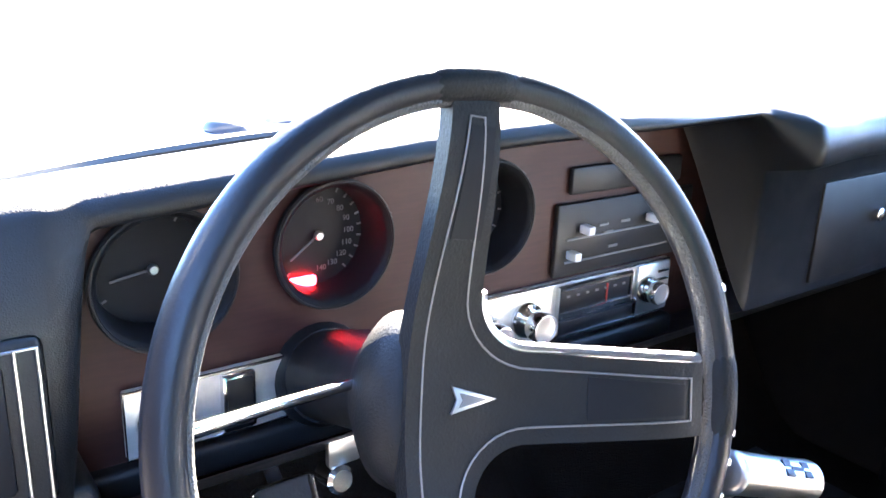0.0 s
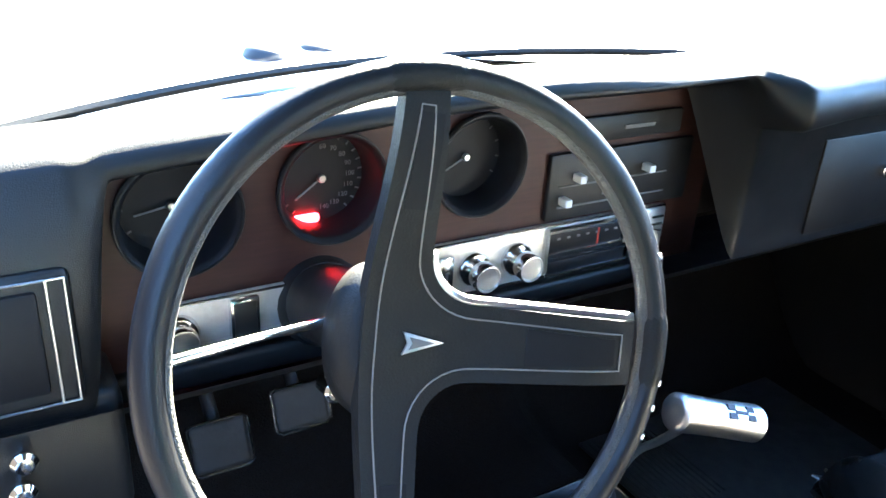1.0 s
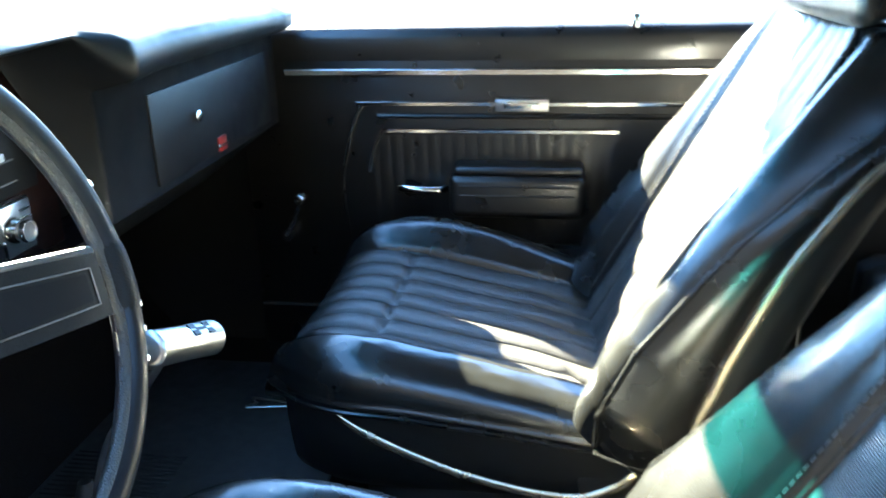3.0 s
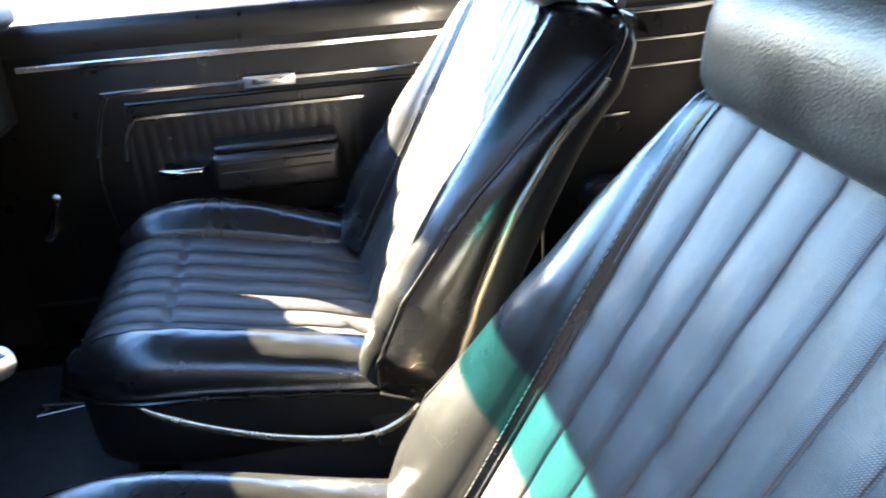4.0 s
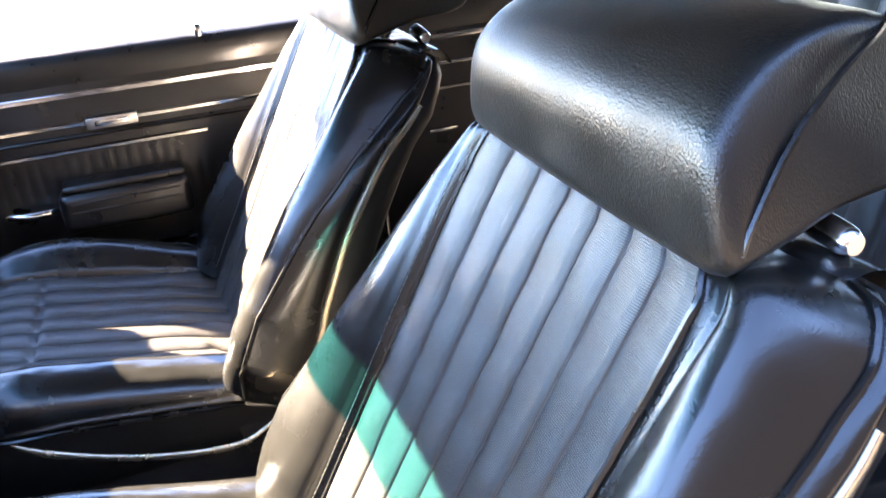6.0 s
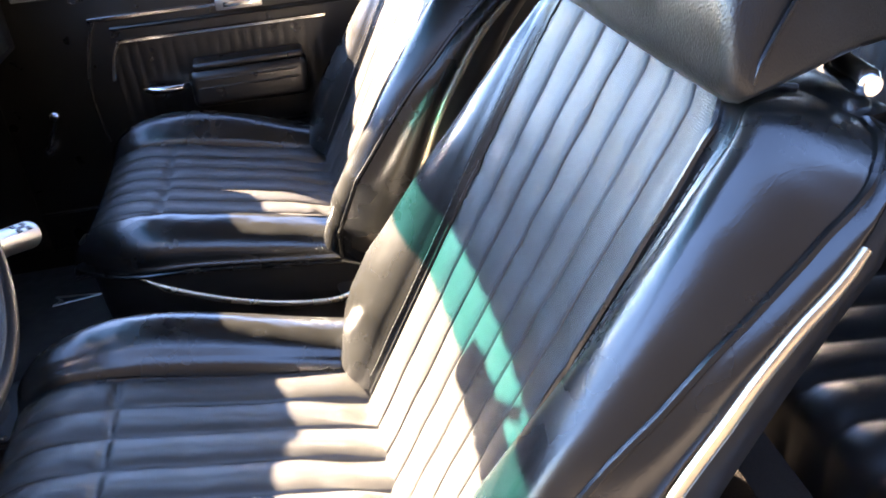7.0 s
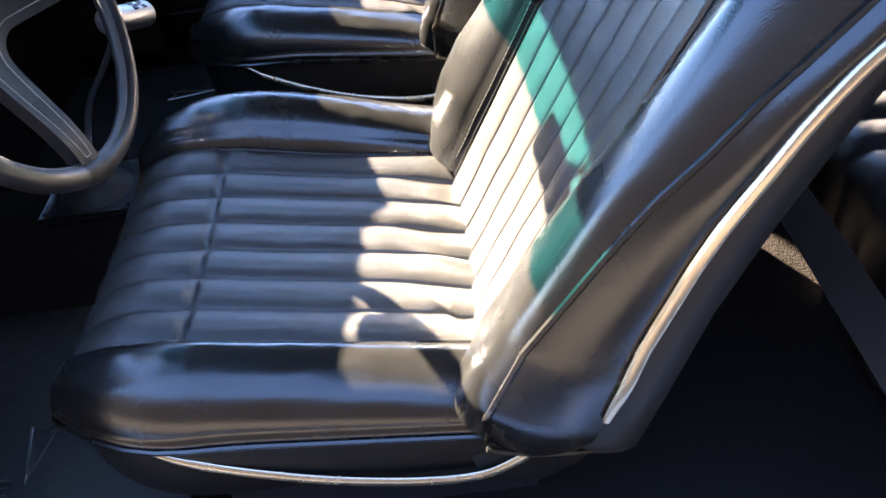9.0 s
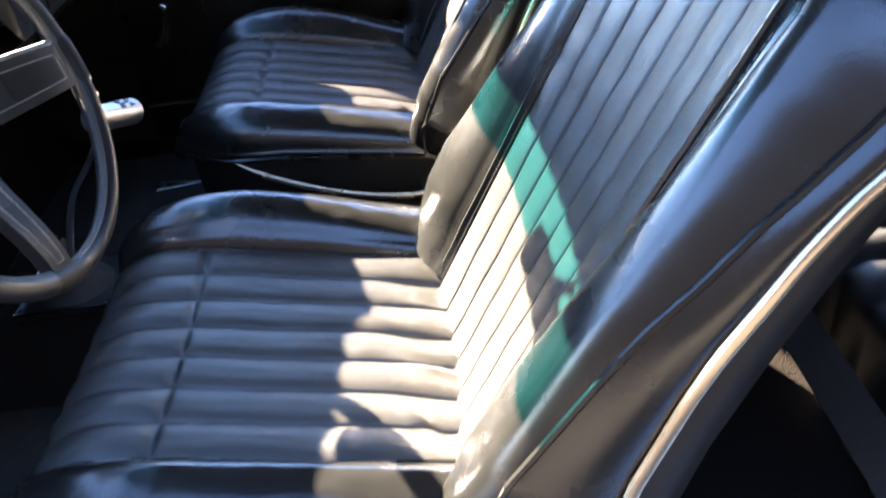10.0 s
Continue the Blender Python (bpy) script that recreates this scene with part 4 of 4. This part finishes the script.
        rough = (0.0016 * slack(u, v, 14.0, 13.0) + 0.0006 * slack(u, v * 0.5, 60.0, 17.0)) * math.sin(math.pi * min(1, s))
        return w0 + (pipe(v) - w0) * s + (wc - (w0 + pipe(v)) / 2) * pad - seam + rough

    def across(q, v):
        return (bi(v, 1) - bi(v, -1)) / 2 + q * 0.9999 * (bi(v, 1) + bi(v, -1)) / 2

    us, low = QS, [-0.034, -0.022, -0.011, *vs]
    part("backrest_insert", grid([[back(across(u, v), v, out(across(u, v), v)) for u in us] for v in low], uv=lambda i, j: (us[j] * 0.15, low[min(i, len(low) - 1)])), WEAVE, e, "channelled black woven vinyl insert", smooth="all")
    for sgn in (-1, 1):
        rows = []
        for v in vs:
            wd, xi = bw(v, sgn), bi(v, sgn)
            row = [back(sgn * (xi + (wd - xi) * s), v, out(sgn * (xi + (wd - xi) * s), v)) for s in 0.5 - 0.5 * np.cos(np.linspace(0, math.pi, 34))]
            w0 = out(sgn * wd, v)
            for k in range(1, 8):
                t = k / 7
                row.append(back(sgn * (wd + 0.008 * math.sin(math.pi * t) + 0.004 * t), v, w0 + (min(w0 - 0.003, trim_line(v)) - w0) * t))
            rows.append(row)
        part("backrest_bolster", grid(rows), VINYL, e, smooth="all")
        part("welt", tube([back(sgn * bi(v, sgn), v, out(sgn * (bi(v, sgn) - 0.0005), v) + 0.001) for v in vs], 0.0026, 6), VINYL, e)
        own = bmesh.new()
        for v in np.arange(0.02, 0.44, 0.0068):
            a, b = (back(sgn * (bi(q, sgn) + 0.0065), q, out(sgn * (bi(q, sgn) + 0.0065), q) + 0.0006) for q in (v, v + 0.0046))
            tube([a, b], 0.00045, 4, bm=own, up=(1, 0, 0))
        part("stitching", own, THREAD, e, "fine grey stitches along the seam")
        part("welt", tube([back(sgn * (bw(0.0) + 0.009), -0.001 + 0.030 * q * q, pipe(0.0) + (-0.082 - pipe(0.0)) * q) for q in np.linspace(0, 1, 10)], 0.0028, 6), VINYL, e)
        part("side_piping", tube([back(sgn * (bw(v, sgn) + 0.001), v, pipe(v)) for v in vs], 0.0030, 6), VINYL, e)
    # top edge between the front and the shell
    vt = vs[-1]
    part("backrest_top", grid([[back(u * bw(vt, u), vt + 0.012 * math.sin(math.pi * t), out(u * bw(vt, u), vt) + (-0.112 - out(u * bw(vt, u), vt)) * t) for u in np.linspace(-1, 1, 30)] for t in np.linspace(0, 1, 8)]), VINYL, e, smooth="all")
    # hard shell on the back, with its bright edge strip
    rows = []
    for v in (0.03, 0.05, 0.12, 0.2, 0.28, 0.34, 0.39, 0.43, 0.46, 0.48, L):
        wd, wl, tw = bw(v) + 0.004, bw(v, -1) + 0.004, trim_line(v)
        d = lerp(v, (0.0, 0.30, 0.42, L), (1.0, 0.90, 0.60, 0.35))
        half = [(wl, tw), (wl + 0.002, tw - 0.017 * d), (wl - 0.004, tw - 0.040 * d), (wl - 0.03, tw - 0.056 * d), (0.1, tw - 0.064 * d)]
        inner = [(wd, tw), (wd + 0.034, tw - 0.030 * d), (wd + 0.030, tw - 0.096 * d), (wd - 0.03, tw - 0.085 * d), (0.1, tw - 0.074 * d)]
        rows.append([back(-u, v, w) for u, w in half] + [back(u, v, w) for u, w in reversed(inner)])
    part("back_shell", grid(rows), BLACK, e, "smooth black plastic back shell", smooth="all")
    for sgn in (-1, 1):
        pts = [back(sgn * (bw(v, sgn) + 0.0075), v, trim_line(v) + 0.001) for v in np.linspace(0.080, 0.438, 24)]
        part("back_trim", tube(pts, [0.0024 + 0.0031 * min(1, k / 4 + 0.4, (23 - k) / 4 + 0.4) for k in range(24)], 8, up=(1, 0, 0), flat=0.7), TRIM, e, "bright strip up the side of the back")
        part("hinge_bracket", prism([(0.075, 0.215), (0.085, 0.262), (0.05, 0.286), (0.01, 0.293), (-0.03, 0.302), (-0.055, 0.300), (-0.045, 0.272), (-0.015, 0.235), (0.02, 0.213)], 0.010, 0.003, Matrix.Translation((sgn * 0.240 + 0.005, 0, 0)) @ rot(0, 0, 90)), BLACK, e)
        part("hinge", lathe([(0.009, -0.004), (0.009, 0.004), (0.007, 0.006), (0, 0.007)], Matrix.Translation((sgn * 0.236, -0.055, 0.318)) @ rot(0, 90 * sgn, 0), 18), BLACK, e)
    # headrest: wide rounded block with end panels
    h0 = 0.480
    prof = [(-0.012, -0.003), (-0.006, 0.007), (0.010, 0.017), (0.034, 0.029), (0.056, 0.033), (0.079, 0.027), (0.103, 0.010), (0.124, -0.015), (0.138, -0.045), (0.142, -0.075), (0.131, -0.104), (0.112, -0.123), (0.088, -0.126), (0.068, -0.108), (0.042, -0.065), (0.012, -0.030)]
    rows = []
    for u, k in ((-0.164, 0.80), (-0.1635, 0.88), (-0.160, 0.95), (-0.150, 0.99), (-0.13, 1.0), (-0.06, 1.01), (0, 1.015), (0.06, 1.01), (0.13, 1.0), (0.150, 0.99), (0.160, 0.95), (0.1635, 0.88), (0.164, 0.80)):
        pts = [Vector(back(u * (1.0 - 1.5 * max(0.0, v)) - 0.015, h0 + 0.069 + (v - 0.063) * k, -0.016 + (w + 0.03) * k)) for v, w in prof]
        rows.append(smooth_path(pts + [pts[0]], 3)[:-1])
    hr = part("headrest", grid(rows, close_v=True, caps=True), GRAIN, e, "wide padded headrest in grained black vinyl", smooth="all")
    for sgn in (-1, 1):
        line = smooth_path([back(sgn * (0.1655 - 0.24 * max(0.0, d)) - sgn * lean - 0.015, h0 + 0.006 + d, w + 0.014) for d, w, lean in ((0.004, -0.004, 0.002), (0.020, -0.003, 0.0), (0.060, -0.010, 0.0), (0.100, -0.026, 0.0), (0.128, -0.046, 0.003), (0.140, -0.058, 0.012))], 5)
        part("headrest_welt", tube(line, 0.0020, 6, up=(1, 0, 0)), VINYL, hr)
        part("headrest_post", tube([back(sgn * 0.10, 0.44, -0.04), back(sgn * 0.10, 0.52, -0.04)], 0.006, 10), CHROME, e)
    part("post_bracket", tube([back(-0.132, 0.517, -0.064), back(-0.136, 0.517, -0.064), back(-0.166, 0.513, -0.068), back(-0.170, 0.513, -0.068)], [0.006, 0.009, 0.009, 0.006], 14), CHROME, e, "chrome headrest collar")
    return e


SEAT_AT = (0.025, 0.0, 0.0)
bucket_seat("driver_seat", SEAT_AT, "black vinyl driver's bucket seat with channelled cushion and headrest")
bucket_seat("passenger_seat", (SEAT_AT[0] + 0.70, SEAT_AT[1], SEAT_AT[2]), "black vinyl passenger bucket seat, its back in full sun")


# ---- passenger door and side panel ----
def door_card():
    e = thing("passenger_door", (1.04, 0.1, 0.45), "closed black passenger door panel with bright horizontal strips", "car door")
    X, o = 1.04, Vector((1.04, 0.1, 0.45))
    def rel(p):
        return Vector(p) - o
    def b(x0, x1, y0, y1, z0, z1, bev=0.0, seg=2):
        return box(x0 - o.x, x1 - o.x, y0 - o.y, y1 - o.y, z0 - o.z, z1 - o.z, bev, seg)
    part("panel", b(1.045, 1.085, -0.30, 0.66, 0.10, 0.672, 0.006), DOORVINYL, e)
    prof = [(1.046, 0.640), (1.043, 0.660), (1.042, 0.682), (1.048, 0.697), (1.062, 0.703), (1.085, 0.702)]
    part("belt_rail", grid([[rel((x, y, z)) for x, z in prof] for y in np.linspace(-0.30, 0.66, 10)]), DOORVINYL, e, "rounded black rail under the window", smooth="all")
    def flat_strip(points, half, name="bright_strip"):
        """A flat bright bar standing on edge along points."""
        rows = []
        for i, p in enumerate(points):
            a, c = Vector(points[max(0, i - 1)]), Vector(points[min(len(points) - 1, i + 1)])
            d = (c - a).normalized()
            n = Vector((0, -d.z, d.y))
            p = rel(p)
            rows.append([p + n * half, p + n * half * 0.6 + Vector((-0.003, 0, 0)), p - n * half * 0.6 + Vector((-0.003, 0, 0)), p - n * half])
        return part(name, grid(rows, close_v=True, caps=True), CHROME, e)
    flat_strip([(1.043, y, 0.628) for y in np.linspace(-0.30, 0.575, 8)], 0.0062)
    flat_strip(smooth_path([(1.043, -0.29, 0.576), (1.043, 0.1, 0.576), (1.043, 0.425, 0.576), (1.043, 0.447, 0.570), (1.043, 0.466, 0.530), (1.043, 0.482, 0.470)], 6), 0.0045)
    bm = tube([rel(p) for p in smooth_path([(1.043, 0.482, 0.470), (1.043, 0.487, 0.42), (1.043, 0.480, 0.34)], 6)], 0.0028, 8)
    part("panel_welt", bm, BLACK, e)
    flat_strip(smooth_path([(1.041, 0.02, 0.531), (1.041, 0.2, 0.531), (1.041, 0.395, 0.531), (1.041, 0.413, 0.526), (1.041, 0.428, 0.500), (1.041, 0.438, 0.46)], 6), 0.0042)
    pl = part("latch_plate", b(1.030, 1.044, 0.134, 0.220, 0.566, 0.586, 0.002), SILVER, e, "silver latch cover")
    part("latch_inset", b(1.0285, 1.031, 0.150, 0.206, 0.571, 0.581, 0.001), CHROME, pl)
    # pleated field
    rows = []
    for y in np.linspace(0.02, 0.430, 120):
        w = 0.0011 * abs(math.sin(math.pi * y / 0.021)) ** 0.6
        rows.append([rel((1.044 - w * (0 if k in (0, 5) else 1), y, z)) for k, z in enumerate((0.35, 0.36, 0.42, 0.47, 0.515, 0.524))])
    part("pleated_field", grid(rows), DOORVINYL, e, "vertically pleated vinyl field", smooth="all")
    ar = part("armrest", b(0.985, 1.046, 0.070, 0.295, 0.395, 0.470, 0.016, 4), DOORVINYL, e, "padded black armrest")
    part("armrest_top", b(0.992, 1.046, 0.075, 0.285, 0.468, 0.482, 0.006, 3), DOORVINYL, ar)
    for z in (0.452, 0.436):
        part("armrest_ridge", tube([rel((0.9865, y, z)) for y in np.linspace(0.090, 0.275, 6)], 0.0028, 8, up=(1, 0, 0)), DOORVINYL, ar)
    part("panel_welt", tube([rel((1.044, y, 0.556)) for y in np.linspace(-0.29, 0.42, 8)], 0.0045, 8, up=(1, 0, 0)), DOORVINYL, e)
    part("door_pull", tube([rel(p) for p in smooth_path([(1.040, 0.385, 0.437), (1.018, 0.378, 0.438), (1.012, 0.345, 0.437), (1.018, 0.312, 0.436), (1.040, 0.305, 0.436)], 5)], 0.0075, 10), CHROME, e, "chrome inner door handle")
    flat_strip([(1.041, y, 0.331) for y in np.linspace(0.068, 0.20, 5)], 0.005)
    flat_strip([(1.041, y, 0.205) for y in np.linspace(0.54, 0.655, 5)], 0.004)
    cr = part("window_crank", lathe([(0.013, 0), (0.013, 0.010), (0.009, 0.018), (0, 0.019)], Matrix.Translation(rel((1.044, 0.592, 0.342))) @ rot(0, -90), 20), CHROME, e)
    part("crank_arm", tube([rel((1.026, 0.592, 0.342)), rel((1.020, 0.588, 0.352)), rel((1.018, 0.580, 0.362)), rel((1.016, 0.574, 0.376)), rel((1.015, 0.568, 0.388)), rel((1.014, 0.560, 0.404)), rel((1.014, 0.555, 0.416))], [0.006, 0.010, 0.006, 0.010, 0.006, 0.006, 0.008], 12, flat=0.8), CHROME, cr)
    part("crank_knob", lathe([(0.007, 0), (0.011, 0.006), (0.011, 0.02), (0.007, 0.025), (0, 0.026)], Matrix.Translation(rel((1.016, 0.554, 0.42))) @ rot(0, -90), 18), CHROME, cr)
    part("lock_button", lathe([(0.008, -0.004), (0.009, 0.004), (0.009, 0.013), (0.006, 0.017), (0, 0.018)], Matrix.Translation(rel((1.052, 0.002, 0.700))), 18), CHROME, e, "chrome lock button")
    # rear side panel
    q = thing("rear_side_panel", (1.04, -0.7, 0.45), "black rear side panel with bright strips and ashtray", "trim panel")
    o2 = Vector(q.location)
    part("panel", box(0.005, 0.045, -0.40, 0.397, -0.35, 0.235, 0.004), DOORVINYL, q)
    part("ledge", grid([[(x - 1.04, y, z - 0.45 + (0.036 * ease(-y, -0.30, -0.02) if k > 1 else 0)) for k, (x, z) in enumerate(prof)] for y in np.linspace(-0.16, 0.397, 16)]), DOORVINYL, q, smooth="all")
    for z, r in ((0.634, 0.0055), (0.582, 0.0034), (0.533, 0.0034)):
        part("bright_strip", box(-0.001, 0.007, -0.38, 0.39, z - 0.45 - r, z - 0.45 + r, 0.001), CHROME, q)
    part("ashtray", box(-0.008, 0.006, 0.235, 0.295, -0.004, 0.003, 0.001), CHROME, q)


door_card()


# ---- rear bench ----
def rear_bench():
    e = thing("rear_bench", (0.35, -0.66, FLOOR), "black channelled vinyl rear bench", "car seat")
    o = Vector((0.35, -0.6, FLOOR))
    def channel(x):
        return abs(math.sin(math.pi * x / 0.062)) ** 0.55
    xs = np.linspace(-0.33, 1.02, 220)
    rows = []
    for t in np.linspace(0, 1, 22):
        a = min(1, t / 0.25)
        y = -0.31 - 0.50 * max(0, (t - 0.2)) / 0.8
        z = 0.14 + 0.19 * math.sin(a * math.pi / 2) - 0.05 * max(0, (t - 0.25)) / 0.75
        rows.append([Vector((x, y + 0.010 * channel(x) * (1 - a), z + 0.012 * channel(x) * a)) - o for x in xs])
    part("cushion", grid(rows), BENCHVINYL, e, smooth="all")
    xs = np.linspace(-0.10, 0.80, 170)
    rows = []
    for t in np.linspace(0, 1, 22):
        z = 0.27 + 0.57 * t
        y = -0.63 - 0.17 * t - 0.05 * max(0, (t - 0.93) / 0.07) ** 2
        rows.append([Vector((x, y + 0.06 + 0.013 * channel(x) * (1 if t < 0.97 else 0.3), z)) - o for x in xs])
    part("backrest", grid(rows), BENCHVINYL, e, smooth="all")
    part("package_tray", box(-0.68, 0.69, -0.42, -0.20, 0.62, 0.645, 0.008), BLACK, e)
    # lap belt over the cushion's edge
    b = thing("lap_belt", (0, 0, 0), "dark brown webbing lap belt strung behind the driver's seat", "seat belt")
    c = [(0.20, -0.285, 0.300), (0.12, -0.290, 0.303), (0.02, -0.300, 0.298), (-0.08, -0.304, 0.291), (-0.18, -0.308, 0.282), (-0.27, -0.312, 0.268), (-0.34, -0.315, 0.22), (-0.355, -0.315, 0.18)]
    rows = []
    for p in smooth_path(c, 5):
        rows.append([p + Vector((-0.002, 0.0175, -0.0125)), p + Vector((0.002, -0.0175, 0.0125)), p + Vector((0.0025, -0.0167, 0.0138)), p + Vector((-0.0015, 0.0183, -0.0112))])
    part("webbing", grid(rows, close_v=True, caps=True), BELT, b)
    part("buckle", box(0.19, 0.24, -0.31, -0.27, 0.296, 0.308, 0.004, 3), BLACK, b)


rear_bench()


# ---- floor mat ----
def floor_mat(at, label, arrow):
    e = thing("floor_mat", at, label, "floor mat", "floor mats")
    part("mat", box(-0.22, 0.20, -0.20, 0.20, 0, 0.006, 0.002), RUBBER, e)
    for i in range(12):
        part("rib", box(-0.21 + i * 0.01, -0.206 + i * 0.01, 0.02, 0.19, 0.005, 0.009, 0.001, 1), RUBBER, e)
    part("arrowhead", tube([(x, y, 0.0075) for x, y in arrow], 0.0032, 6, closed=True, flat=0.4), SILVER, e, "silver outlined arrowhead")


floor_mat((0.02, 0.60, FLOOR + 0.004), "black rubber floor mat with a silver arrowhead on the driver's side", [(-0.020, 0.020), (-0.033, 0.001), (-0.020, -0.018), (-0.105, 0.001)])
floor_mat((0.75, 0.62, FLOOR + 0.004), "black rubber floor mat with a silver arrowhead before the passenger seat", [(0.045, -0.015), (0.060, -0.028), (0.075, -0.015), (0.060, -0.110)])


# ---- outside: parked cars and a pale building in glare ----
def parked_car(at, turn, paint, label):
    e = thing("parked_car", at, label, "car", "cars in the car park")
    e.matrix_basis = pose(*at, 0, 0, turn)
    side = [(-2.2, 0.30), (-2.25, 0.65), (-1.9, 0.85), (-1.2, 0.90), (-0.7, 1.35), (0.6, 1.38), (1.2, 0.95), (2.1, 0.85), (2.25, 0.6), (2.2, 0.3)]
    part("body", prism(side, 1.7, 0.06, Matrix.Translation((0, -0.85, 0)), seg=3), paint, e)
    for x in (-1.35, 1.35):
        for y in (-0.85, 0.85):
            w = part("wheel", lathe([(0.0, -0.1), (0.30, -0.1), (0.32, -0.06), (0.32, 0.06), (0.30, 0.1), (0, 0.1)], Matrix.Translation((x, y, 0.32)) @ rot(90), 24), RUBBER, e)
            part("hub", lathe([(0.18, -0.11), (0.18, 0.11), (0, 0.12)], Matrix.Translation((x, y, 0.32)) @ rot(90), 20), SILVER, w)
    for y in (-0.80, 0.795):
        part("side_window", prism([(-0.95, 0.95), (-0.62, 1.28), (0.52, 1.30), (0.95, 0.98)], 0.06, 0.01, Matrix.Translation((0, y - 0.03 if y > 0 else y - 0.06, 0))), DIAL, e)


parked_car((0.55, 7.3, -0.36), 90, CAR_GREEN, "dark green sedan parked beyond the hood, washed out by glare")


def bollard(x, y):
    e = thing("bollard", (x, y, -0.36), "short dark post standing on the asphalt", "post", "dark posts")
    part("post", lathe([(0.05, 0.0), (0.045, 0.02), (0.045, 0.30), (0.035, 0.33), (0.0, 0.34)], None, 18), RUBBER, e)
    part("band", lathe([(0.046, 0.22), (0.0475, 0.225), (0.0475, 0.255), (0.046, 0.26)], None, 18), DARK, e)


bollard(0.15, 4.62)
bollard(0.21, 4.68)
bollard(0.29, 4.62)


# plain wall on the open side, behind the camera
FENCE = shader("dark_stained_fence", (0.0052, 0.0045, 0.0046), 0.85, colour2=(0.0036, 0.0031, 0.0033), scale=1.5, bump=0.3, bump_scale=20, spec=0.1)
tagged(bm_object("wall_west", box(-3.3, -3.0, -9, 6, -0.36, 2.5), FENCE, smooth=False), "plain dark-stained wall beyond the open door", "wall", kind="structure")
# plain pale wall on the far side, washed out through the side window
STUCCO = shader("pale_stucco", (0.62, 0.60, 0.56), 0.9, colour2=(0.40, 0.39, 0.37), scale=2, bump=0.3, bump_scale=40, spec=0.2)
tagged(bm_object("wall_east", box(9.0, 9.3, -9, 4.2, -0.36, 2.3), STUCCO, smooth=False), "plain pale stucco wall beyond the side window", "wall", kind="structure")
CONCRETE = shader("pale_concrete", (0.48, 0.46, 0.43), 0.9, colour2=(0.38, 0.37, 0.35), scale=1.2, bump=0.3, bump_scale=60, spec=0.2)
tagged(bm_object("pavement", box(4.2, 8.998, -9, 4.2, -0.40, -0.33, 0.01), CONCRETE, smooth=False), "pale concrete pavement along the stucco wall", "pavement", kind="structure")
